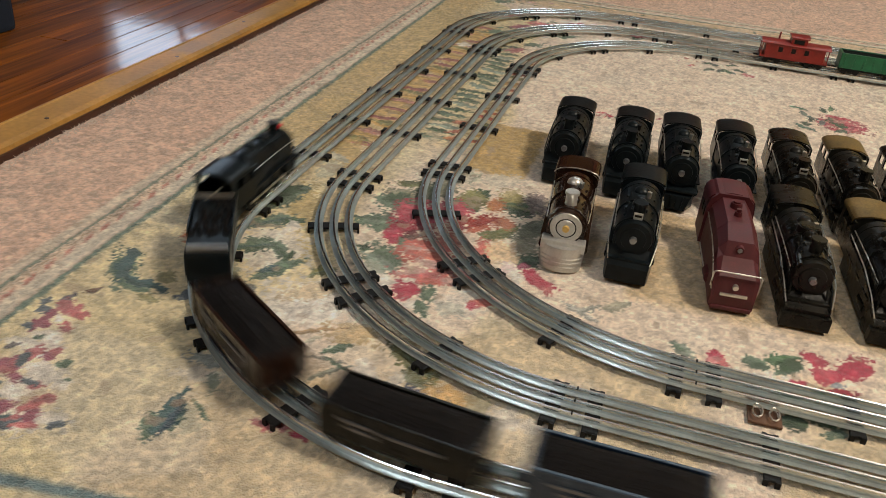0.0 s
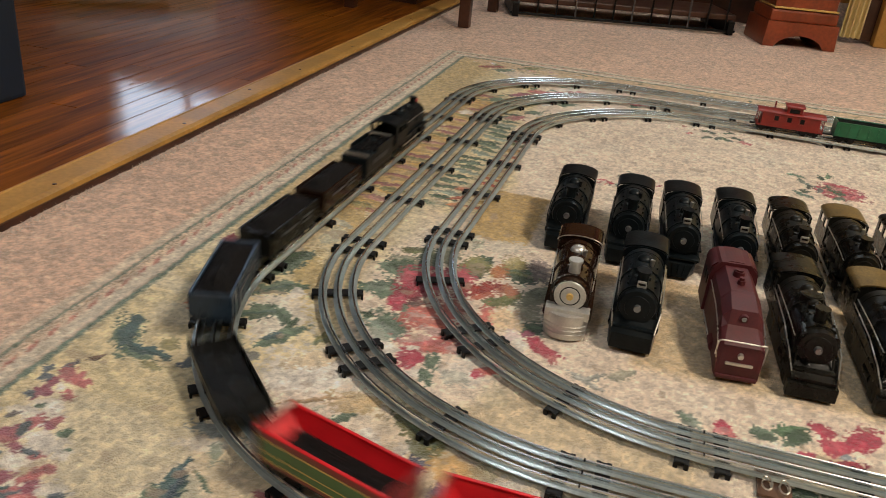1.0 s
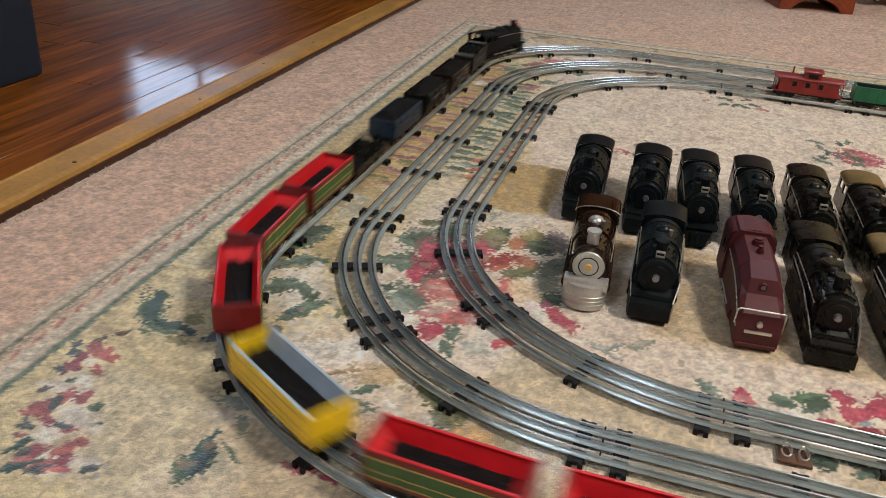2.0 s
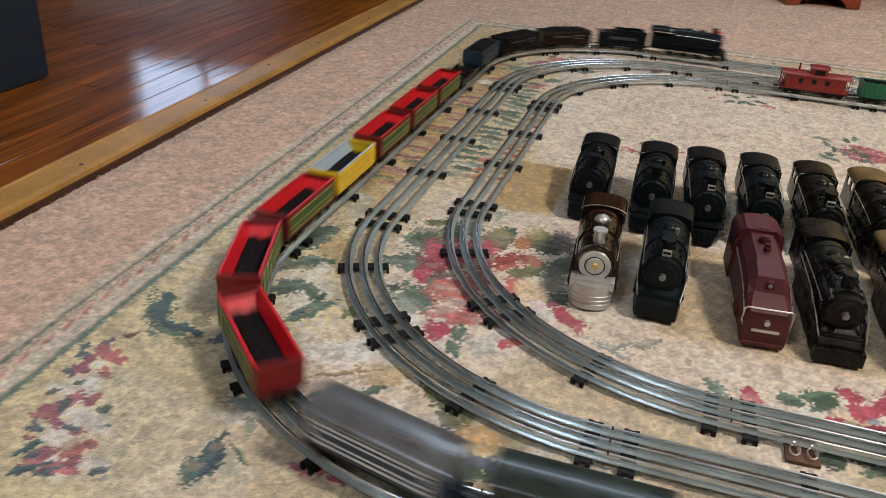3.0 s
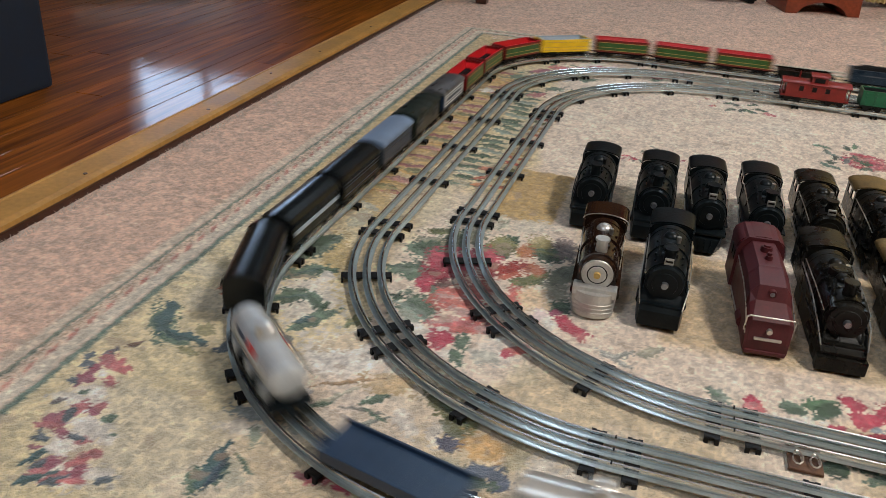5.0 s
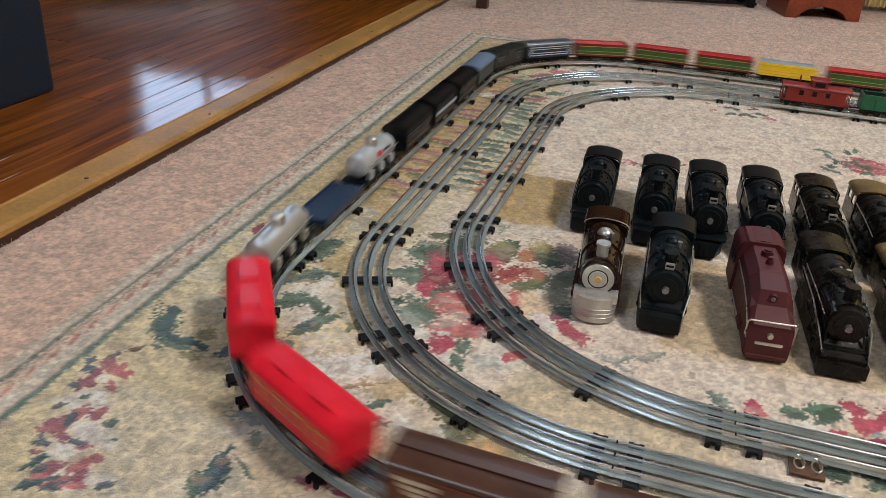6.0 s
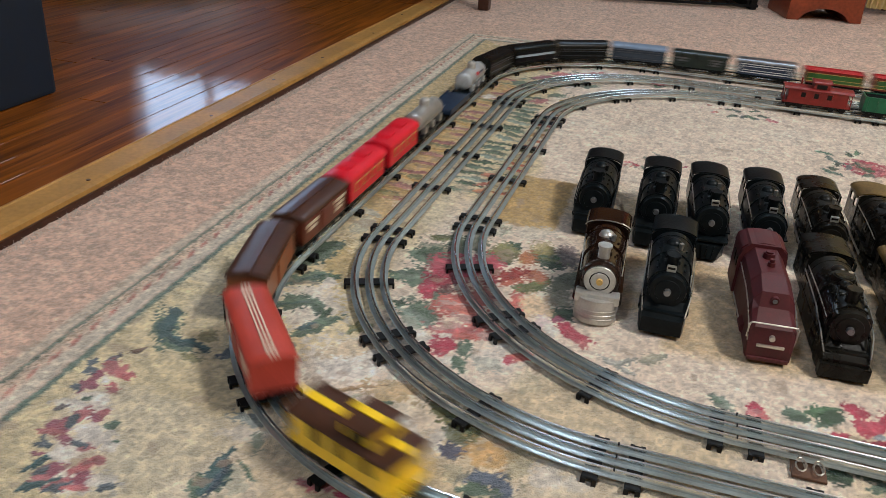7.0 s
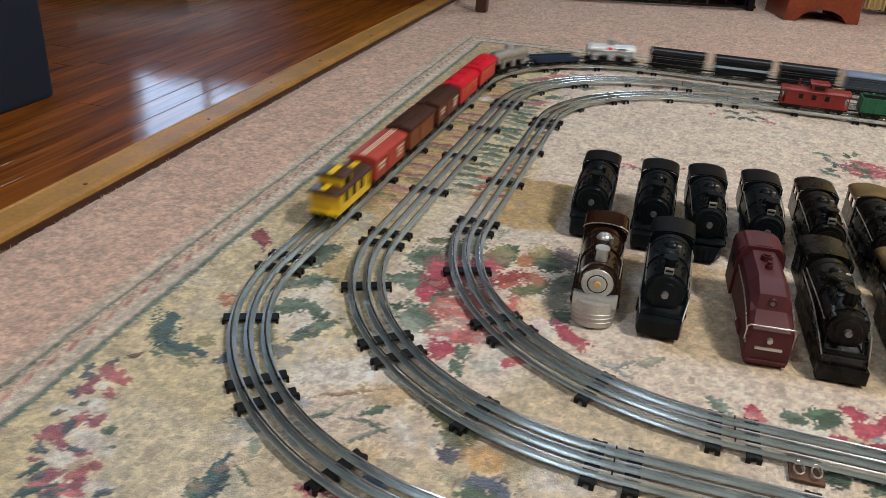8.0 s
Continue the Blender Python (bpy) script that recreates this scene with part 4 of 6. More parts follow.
    # the oak floor and its edge run slightly askew to the room's long axis
    for ob in (floor, nose):
        ob.matrix_basis = Matrix.Translation((-0.76, 1, 0)) @ pose(0, 0, 0, 0, 0, 1.15) @ Matrix.Translation((0.76, -1, 0))
    return floor

# ---- toy railway track ----
RAIL_TOP = 0.0130
RAIL = [(-0.0050, 0.0056), (-0.0048, 0.0061), (-0.0008, 0.0063), (-0.0006, 0.0102), (-0.0012, 0.0110), (-0.0010, 0.0122), (0, 0.0129),
        (0.0010, 0.0122), (0.0012, 0.0110), (0.0006, 0.0102), (0.0008, 0.0063), (0.0048, 0.0061), (0.0050, 0.0056)]


def tie_mesh():
    """A pressed steel tie, its ends folded down, hollow below."""
    bm = nb()
    slab(bm, (-0.0068, -0.0285, 0.0032), (0.0068, 0.0285, 0.0058), 0.0007)
    for e in (-1, 1):
        slab(bm, (-0.0068, e * 0.0285 - 0.0012, -0.002), (-0.0026, e * 0.0285 + 0.0012, 0.0054))
        slab(bm, (0.0026, e * 0.0285 - 0.0012, -0.002), (0.0068, e * 0.0285 + 0.0012, 0.0054))
    me = bpy.data.meshes.new("tie")
    bm.to_mesh(me)
    bm.free()
    me.materials.append(TIE)
    return me


def joint_mesh():
    bm = nb()
    for y in (-0.0172, 0, 0.0172):
        rod(bm, (-0.0007, y, 0.0119), (0.0007, y, 0.0119), 0.0017, seg=8)
    me = bpy.data.meshes.new("rail_joint")
    bm.to_mesh(me)
    bm.free()
    me.materials.append(TIE)
    return me


def build_track(lp, label, tie, joint):
    track = thing("toy_track", label, "toy track", "loops of toy track")
    w, d = loop_lengths(lp)
    total = 2 * (w + d) + 4 * ARC
    # stretches between joints, as s from and to
    marks, s = [], 0.0
    for length, n in ((ARC, 2), (d, 1), (ARC, 2), (w, 4), (ARC, 2), (d, 1), (ARC, 2), (w, 4)):
        marks += [s + length * k / n for k in range(n)]
        s += length
    marks.append(total)
    for off in (0.0172, 0.0, -0.0172):
        rings = []
        for a, b in zip(marks, marks[1:]):
            curved = abs((b - a) - ARC / 2) < 1e-6
            n = 12 if curved else 3
            for k in range(n):
                rings.append(a + (b - a) * k / n)
        bm = nb()
        loop = []
        for s in rings:
            x, y, h = on_loop(lp, s + 1e-7, off)
            loop.append([bm.verts.new((x - u * math.sin(h), y + u * math.cos(h), z)) for u, z in RAIL])
        n = len(RAIL)
        for a, b in zip(loop, loop[1:] + loop[:1]):
            for i in range(n - 1):
                bm.faces.new((a[i], a[i + 1], b[i + 1], b[i])).material_index = 0 if 2 <= i <= 9 else 1
        rail = part("rail", bm, STEEL, track, "bright tinned steel tubular rail" if off == 0 else "", True)
        rail.data.materials.append(FLANGE)
    for a, b in zip(marks, marks[1:]):
        curved = abs((b - a) - ARC / 2) < 1e-6
        inset = 0.017
        n = 3 if curved else max(3, round((b - a - 2 * inset) / 0.158) + 1)
        for k in range(n):
            x, y, h = on_loop(lp, a + inset + (b - a - 2 * inset) * k / (n - 1))
            ob = new("tie", tie)
            ob.parent, ob.matrix_basis = track, pose(x, y, 0, 0, 0, math.degrees(h) + random.uniform(-1.5, 1.5))
        x, y, h = on_loop(lp, a + 1e-7)
        ob = new("rail_joint", joint)
        ob.parent, ob.matrix_basis = track, pose(x, y, 0, 0, 0, math.degrees(h))
    return track

# ---- rolling stock: each points along its own +x, z = 0 at the carpet ----
def wheel(parent, x, y, z, r, material=None, thick=0.0045):
    bm = nb()
    e = 1 if y > 0 else -1
    rod(bm, (x, y - e * thick / 2, z), (x, y + e * thick / 2, z), r, r * 0.97, 18)
    rod(bm, (x, y + e * thick / 2, z), (x, y + e * (thick / 2 + 0.001), z), r * 0.45, r * 0.3, 10)
    rod(bm, (x, y - e * (thick / 2 + 0.001), z), (x, y - e * thick / 2, z), r * 1.12, r * 1.12, 18)
    return part("wheel", bm, material or BLACK, parent, "", True)


def arc_ring(x, r, cz, low, n=14, wide=1.0):
    """A boiler's outline at x: straight sides from low, round above."""
    pts = [(x, -r * wide, low)]
    pts += [(x, -r * wide * math.cos(math.pi * k / n), cz + r * math.sin(math.pi * k / n)) for k in range(n + 1)]
    return pts + [(x, r * wide, low)]


def engine_running_gear(eng, length, paint, z0=0.0, drivers=3):
    for side in (-1, 1):
        for k in range(drivers):
            wheel(eng, -length * 0.22 + k * length * 0.17, side * 0.0185, z0 + 0.0135, 0.0125, paint)
        wheel(eng, length * 0.33, side * 0.018, z0 + 0.0085, 0.0080, paint)
        bm = slab(nb(), (-length * 0.25, side * 0.0235 - 0.001, z0 + 0.0125), (length * 0.24, side * 0.0235 + 0.001, z0 + 0.0155), 0.0006)
        part("side_rod", bm, BRIGHT, eng, "bright side rod")
        bm = nb()
        rod(bm, (length * 0.22, side * 0.021, z0 + 0.019), (length * 0.34, side * 0.021, z0 + 0.019), 0.0068, seg=14)
        part("cylinder", bm, paint, eng, "", True)


def steam_engine(label, length=0.19, paint=None, face=None, pilot=None, round_pilot=False, z0=0.0, rim=None, group="engines parked on the carpet", skirt=False, plate=False, cab_paint=None, hatch=False):
    """A small steam engine: boiler with domes and stack, roofed cab, low frame with a pilot in front."""
    paint = paint or BLACK
    eng = thing("toy_locomotive", label, "toy locomotive", group)
    L = length / 2
    part("frame", slab(nb(), (-L, -0.019, z0 + 0.014), (L * 0.86, 0.019, z0 + 0.027), 0.002), paint, eng)
    bm = nb()
    cz, r = z0 + 0.049, 0.0225
    loft(bm, [arc_ring(-L * 0.40, r * 1.10, cz, z0 + 0.026), arc_ring(-L * 0.05, r * 1.06, cz, z0 + 0.026), arc_ring(L * 0.1, r, cz, z0 + 0.028), arc_ring(L * 0.74, r * 0.95, cz - 0.001, z0 + 0.03)])
    part("boiler", bm, paint, eng, "", True)
    for k in (0, 2, 4):
        bm = nb()
        x = -L * 0.30 + k * L * 0.25
        q = r * (1.095, 1.075, 1.045, 1.000, 0.975)[k] + 0.0005
        loft(bm, [arc_ring(x, q, cz, cz - 0.003), arc_ring(x + 0.0020, q, cz, cz - 0.003)])
        part("boiler_band", bm, paint, eng, "", True)
    bm = nb()
    rod(bm, (L * 0.74, 0, cz - 0.001), (L * 0.80, 0, cz - 0.001), r * 0.93, r * 0.86, 24)
    rod(bm, (L * 0.80, 0, cz - 0.001), (L * 0.812, 0, cz - 0.001), r * 0.62, r * 0.60, 24)
    part("smokebox_door", bm, paint, eng, "", True)
    bm = nb()
    rod(bm, (L * 0.81, 0, cz - 0.001), (L * 0.86, 0, cz - 0.001), 0.0042, 0.0036, 14)
    part("headlight", bm, GOLD if face else GUNMETAL, eng, "round headlight", True)
    if face:
        bm = nb()
        rod(bm, (L * 0.795, 0, cz - 0.001), (L * 0.815, 0, cz - 0.001), r * 0.80, r * 0.76, 28)
        part("face_ring", bm, face, eng, "silver face ring", True)
        bm = nb()
        rod(bm, (L * 0.812, 0, cz - 0.001), (L * 0.818, 0, cz - 0.001), r * 0.52, r * 0.50, 24)
        part("face_groove", bm, TIE, eng, "", True)
        bm = nb()
        rod(bm, (L * 0.815, 0, cz - 0.001), (L * 0.823, 0, cz - 0.001), r * 0.46, r * 0.43, 24)
        part("face_disc", bm, face, eng, "", True)
    bm = nb()
    rod(bm, (L * 0.58, 0, cz + r * 0.8), (L * 0.58, 0, cz + r + 0.011), 0.0068, 0.0062, 16)
    rod(bm, (L * 0.58, 0, cz + r + 0.010), (L * 0.58, 0, cz + r + 0.013), 0.0080, 0.0080, 16)
    part("smokestack", bm, face or paint, eng, "", True)
    if hatch:
        x = L * 0.12
        bm = nb()
        rod(bm, (x, 0, cz + r - 0.004), (x, 0, cz + r + 0.0045), 0.0128, 0.0120, 28)
        rod(bm, (x, 0, cz + r + 0.0045), (x, 0, cz + r + 0.0056), 0.0104, 0.0098, 28)
        part("round_hatch", bm, paint, eng, "", True)
        for side in (-1, 1):
            bm = wire(nb(), [(x + 0.014, side * 0.006, cz + r), (L * 0.50, side * 0.013, cz + r * 0.80), (L * 0.70, side * 0.017, cz + 0.006), (L * 0.84, side * 0.019, z0 + 0.030)], 0.0013, 8)
            part("feed_pipe", bm, paint, eng, "", True)
            bm = nb()
            rod(bm, (L * 0.60, side * 0.015, cz + 0.013), (L * 0.78, side * 0.015, cz + 0.010), 0.0046, seg=14)
            part("air_pump", bm, paint, eng, "", True)
        part("pilot_block", slab(nb(), (L * 0.94, -0.0250, z0 + 0.002), (L * 1.05, 0.0250, z0 + 0.018), 0.0015), paint, eng)
    for x, rr in ((L * 0.28, 0.0085), (-L * 0.08, 0.0095)):
        bm = nb()
        bmesh.ops.create_uvsphere(bm, u_segments=16, v_segments=8, radius=rr, matrix=Matrix.Translation((x, 0, cz + r - 0.001)) @ Matrix.Diagonal((1, 1, 0.8, 1)))
        rod(bm, (x, 0, cz + r - 0.008), (x, 0, cz + r), rr * 1.1, rr, 16)
        part("dome", bm, face if face and x < 0 else paint, eng, "", True)
    bm = nb()
    rod(bm, (L * 0.05, 0.008, cz + r - 0.004), (L * 0.05, 0.008, cz + r + 0.006), 0.0022, 0.0028, 10)
    part("whistle", bm, rim or BRIGHT, eng, "", True)
    # cab with window openings and an arched, overhanging roof
    cab_paint = cab_paint or paint
    hw, top = 0.0252, z0 + 0.067
    for side in (-1, 1):
        y = side * hw
        bm = nb()
        for lo, hi in (((-L, -L * 0.40), (z0 + 0.024, z0 + 0.050)), ((-L, -L * 0.90), (z0 + 0.050, z0 + 0.064)), ((-L * 0.72, -L * 0.64), (z0 + 0.050, z0 + 0.064)),
                       ((-L * 0.46, -L * 0.40), (z0 + 0.050, z0 + 0.064)), ((-L, -L * 0.40), (z0 + 0.064, top))):
            slab(bm, (lo[0], y - 0.0009, hi[0]), (lo[1], y + 0.0009, hi[1]))
        part("cab_side", bm, paint, eng)
    bm = nb()
    loft(bm, [arched(x, hw - 0.0004, z0 + 0.026, top - 0.004, 0.0085) for x in (-L * 0.52, -L * 0.495)])
    part("cab_front", bm, paint, eng, "", True)
    bm = nb()
    n = 10

    def roof(x, grow=0.0):
        up = [(x, -(hw + 0.0018) * math.cos(math.pi * k / n), top - 0.002 + (0.0085 + grow) * math.sin(math.pi * k / n)) for k in range(n + 1)]
        return up + [(x, y, z - 0.0016) for _, y, z in up[::-1]]
    loft(bm, [roof(-L * 1.03), roof(-L * 0.50)])
    part("cab_roof", bm, cab_paint, eng, "", True)
    if face:
        bm = wire(nb(), [(-L * 0.50, -(hw + 0.002) * math.cos(math.pi * k / n), top - 0.001 + 0.0088 * math.sin(math.pi * k / n)) for k in range(n + 1)], 0.0007)
        part("roof_beading", bm, BRIGHT, eng, "bright beading along the roof edge")
    # rivets and small fittings on the boiler
    for k in range(6):
        x = -L * 0.35 + k * L * 0.19
        for side in (-1, 1):
            bm = nb()
            bmesh.ops.create_uvsphere(bm, u_segments=8, v_segments=5, radius=0.0016, matrix=Matrix.Translation((x, side * r * 0.66, cz + r * 0.80)))
            part("boiler_fitting", bm, paint, eng, "", True)
    bm = nb()
    rod(bm, (L * 0.44, -0.009, cz + r * 0.85), (L * 0.44, 0.009, cz + r * 0.85), 0.0034, seg=12)
    part("bell", bm, paint, eng, "", True)
    bm = wire(nb(), [(-L * 0.30, -0.012, cz + r * 0.90), (L * 0.20, -0.012, cz + r * 0.86), (L * 0.55, -0.014, cz + r * 0.74)], 0.0009)
    part("steam_pipe", bm, paint, eng, "", True)
    # running boards, front deck, pilot
    for side in (-1, 1):
        part("running_board", slab(nb(), (-L * 0.40, side * 0.0235 - 0.0035, z0 + 0.0315), (L * 0.72, side * 0.0235 + 0.0035, z0 + 0.0335), 0.0006), paint, eng)
        bm = wire(nb(), [(-L * 0.38, side * 0.0250, cz + 0.009), (L * 0.2, side * 0.0242, cz + 0.009), (L * 0.72, side * 0.0230, cz + 0.006)], 0.0007)
        part("handrail", bm, rim or BRIGHT, eng, "thin bright wire handrail")
    if plate:
        part("number_plate", slab(nb(), (L * 0.70, -0.0050, cz + r * 0.88), (L * 0.735, 0.0050, cz + r + 0.005), 0.0006), SILVER, eng, "silver plate with a plain dark bar")
        part("plate_bar", slab(nb(), (L * 0.733, -0.0040, cz + r + 0.0006), (L * 0.738, 0.0040, cz + r + 0.0032)), TIE, eng)
    if skirt:
        for side in (-1, 1):
            bm = nb()
            for_x = ((-L * 0.40, 0.0262, 0.046), (L * 0.35, 0.0262, 0.044), (L * 0.75, 0.0256, 0.036), (L * 0.98, 0.0225, 0.024))
            loft(bm, [[(x, side * (y - 0.0012), z0 + 0.008), (x, side * (y - 0.0012), z0 + h), (x, side * y, z0 + h), (x, side * y, z0 + 0.008)] for x, y, h in for_x])
            part("skirt", bm, paint, eng, "", True)
            bm = wire(nb(), [(x, side * (y + 0.0006), z0 + h + 0.006) for x, y, h in for_x[:3]] + [(L * 0.97, side * 0.0228, z0 + 0.027)], 0.0008)
            part("skirt_rail", bm, rim or BRIGHT, eng, "thin bright wire handrail")
        bm = nb()
        loft(bm, [[(x, -w, z0 + 0.004), (x, w, z0 + 0.004), (x, w, z0 + h), (x, -w, z0 + h)] for x, w, h in ((L * 0.72, 0.0250, 0.036), (L * 0.86, 0.0245, 0.027), (L * 1.0, 0.0222, 0.022), (L * 1.005, 0.0218, 0.006))])
        part("nose", bm, paint, eng, "", True)
    part("front_deck", slab(nb(), (L * 0.72, -0.0245, z0 + 0.024), (L * 0.92, 0.0245, z0 + (0.0345 if face else 0.0275)), 0.0012), face or paint, eng)
    if round_pilot:
        bm = nb()
        n = 14
        rings = []
        for z, rr in ((z0 + 0.001, 0.0235), (z0 + 0.018, 0.0245), (z0 + 0.030, 0.0235)):
            rings.append([(L * 0.80 + rr * 0.75 * math.sin(math.pi * k / n), -rr * math.cos(math.pi * k / n), z) for k in range(n + 1)] + [(L * 0.66, 0.022, z), (L * 0.66, -0.022, z)])
        loft(bm, rings)
        part("pilot", bm, pilot or paint, eng, "rounded silver pilot", True)
        for z in (0.008, 0.013, 0.018):
            bm = wire(nb(), [(L * 0.80 + 0.0248 * 0.75 * math.sin(math.pi * k / n), -0.0248 * math.cos(math.pi * k / n), z0 + z) for k in range(2, n - 1)], 0.0006)
            part("pilot_rib", bm, pilot or paint, eng)
    else:
        bm = nb()
        loft(bm, [[(L * 0.80, -0.022, z0 + 0.003), (L * 0.80, 0.022, z0 + 0.003), (L * 0.80, 0.022, z0 + 0.025), (L * 0.80, -0.022, z0 + 0.025)],
                  [(L * 1.00, -0.012, z0 + 0.003), (L * 1.00, 0.012, z0 + 0.003), (L * 0.93, 0.018, z0 + 0.020), (L * 0.93, -0.018, z0 + 0.020)]])
        part("pilot", bm, pilot or paint, eng)
        for k in range(5):
            y = -0.012 + 0.006 * k
            bm = wire(nb(), [(L * 1.003, y, z0 + 0.004), (L * 0.935, y * 1.4, z0 + 0.020)], 0.0008)
            part("pilot_bar", bm, paint, eng)
    engine_running_gear(eng, length, paint, z0)
    return eng


def streamlined_engine(label, length=0.2, paint=None, rail_colour=None, plate=True, cab_paint=None):
    """A shrouded engine: flat topped body with bevelled shoulders, sloping nose and an arched cab at the back."""
    paint = paint or BLACK
    eng = thing("toy_locomotive", label, "toy locomotive", "engines parked on the carpet")
    L = length / 2

    def ring(x, w, low, shoulder, top, flat):
        return [(x, -w, low), (x, -w, shoulder), (x, -w * 0.90, shoulder + (top - shoulder) * 0.55), (x, -w * flat, top), (x, w * flat, top), (x, w * 0.90, shoulder + (top - shoulder) * 0.55), (x, w, shoulder), (x, w, low)]
    bm = nb()
    loft(bm, [ring(-L * 0.50, 0.0236, 0.014, 0.050, 0.075, 0.52), ring(L * 0.22, 0.0236, 0.012, 0.050, 0.074, 0.52), ring(L * 0.26, 0.0236, 0.012, 0.049, 0.073, 0.54),
              ring(L * 0.60, 0.0236, 0.010, 0.045, 0.067, 0.58), ring(L * 0.68, 0.0236, 0.010, 0.043, 0.052, 0.64), ring(L * 0.90, 0.0236, 0.008, 0.038, 0.044, 0.76), ring(L * 0.95, 0.0234, 0.006, 0.034, 0.040, 0.80),
              ring(L, 0.0224, 0.005, 0.014, 0.018, 0.88), ring(L * 1.002, 0.0218, 0.005, 0.010, 0.013, 0.9)])
    bmesh.ops.bevel(bm, geom=[e for e in bm.edges if len(e.link_faces) == 2 and e.calc_face_angle(0) > 0.3], offset=0.0008, segments=2, affect="EDGES")
    part("body", bm, paint, eng)
    bm = nb()
    loft(bm, [ring(-L, 0.0268, 0.016, 0.060, 0.079, 0.62), ring(-L * 0.48, 0.0268, 0.014, 0.060, 0.079, 0.62)])
    part("cab", bm, paint, eng)
    for side in (-1, 1):
        for x in (-L * 0.84, -L * 0.66):
            part("cab_window", slab(nb(), (x, side * 0.0273 - 0.0006, 0.046), (x + L * 0.12, side * 0.0273 + 0.0006, 0.058), 0.0003), TIE, eng, "dark window opening")
    n = 10
    bm = nb()

    def roof(x):
        up = [(x, -0.0270 * math.cos(math.pi * k / n), 0.064 + 0.0160 * math.sin(math.pi * k / n) ** 0.7) for k in range(n + 1)]
        return up + [(x, y, z - 0.0016) for _, y, z in up[::-1]]
    loft(bm, [roof(-L * 1.02), roof(-L * 0.52)])
    part("cab_roof", bm, cab_paint or paint, eng, "", True)
    for x, rr in ((-L * 0.22, 0.0062), (L * 0.02, 0.0040)):
        bm = nb()
        rod(bm, (x, 0, 0.066), (x, 0, 0.0805 if rr > 0.006 else 0.079), rr * 1.25, rr, 18)
        rod(bm, (x, 0, 0.079), (x, 0, 0.0825), rr * 0.7, rr * 0.7, 14)
        part("smokestack" if rr > 0.006 else "hatch", bm, paint, eng, "", True)
    bm = nb()
    rod(bm, (L * 0.58, 0, 0.0600), (L * 0.665, 0, 0.0595), 0.0048, 0.0044, 18)
    part("headlight_housing", bm, paint, eng, "", True)
    bm = nb()
    rod(bm, (L * 0.66, 0, 0.0595), (L * 0.675, 0, 0.0594), 0.0026, 0.0024, 16)
    part("headlight", bm, GUNMETAL, eng, "small round headlight", True)
    # wire rails down both shoulders and across the nose
    for side in (-1, 1):
        bm = wire(nb(), [(-L * 0.42, side * 0.0244, 0.056), (L * 0.25, side * 0.0244, 0.054), (L * 0.62, side * 0.0244, 0.048), (L * 0.90, side * 0.0244, 0.038), (L * 0.97, side * 0.0236, 0.024)], 0.0007)
        part("handrail", bm, rail_colour or BRIGHT, eng, "thin wire handrail")
    bm = wire(nb(), [(L * 0.93, -0.0246, 0.026), (L * 0.95, -0.0246, 0.043), (L * 0.97, -0.0224, 0.046), (L * 0.97, 0.0224, 0.046), (L * 0.95, 0.0246, 0.043), (L * 0.93, 0.0246, 0.026)], 0.0009)
    part("front_handrail", bm, rail_colour or BRIGHT, eng, "bent wire handrail over the nose")
    if plate:
        part("name_plate", slab(nb(), (L * 0.985, -0.014, 0.0195), (L * 1.012, 0.014, 0.0225), 0.0005), rail_colour or BRIGHT, eng, "pale plate")
        bm = nb()
        rod(bm, (L * 0.955, 0, 0.0305), (L * 1.005, 0, 0.0300), 0.0032, 0.0030, 14)
        part("marker_lamp", bm, BRIGHT, eng, "small round lamp", True)
    part("coupler_plate", slab(nb(), (L * 0.88, -0.021, 0.003), (L * 1.03, 0.021, 0.0075), 0.0012), paint, eng)
    engine_running_gear(eng, length * 0.9, paint)
    return eng


LIFT = RAIL_TOP
CAR_W = 0.0216


def car_base(car, length, frame_paint=None):
    z = LIFT
    h = length / 2
    part("underframe", slab(nb(), (-h, -0.0200, z + 0.0080), (h, 0.0200, z + 0.0124), 0.001), frame_paint or BLACK, car)
    for e in (-1, 1):
        x = e * length * 0.31
        truck = part("truck", slab(nb(), (x - 0.017, -0.0165, z + 0.0040), (x + 0.017, 0.0165, z + 0.0090), 0.0015), BLACK, car)
        for wx in (-0.0115, 0.0115):
            for side in (-1, 1):
                bm = nb()
                y = side * 0.0172
                rod(bm, (x + wx, y - 0.002, z + 0.0066), (x + wx, y + 0.002, z + 0.0066), 0.0066, seg=14)
                part("wheel", bm, TIE, truck, "", True)
        part("coupler", slab(nb(), (e * h, -0.003, z + 0.0070) if e > 0 else (-h - 0.011, -0.003, z + 0.0070), (h + 0.011, 0.003, z + 0.0100) if e > 0 else (-h, 0.003, z + 0.0100), 0.0006), BLACK, car)


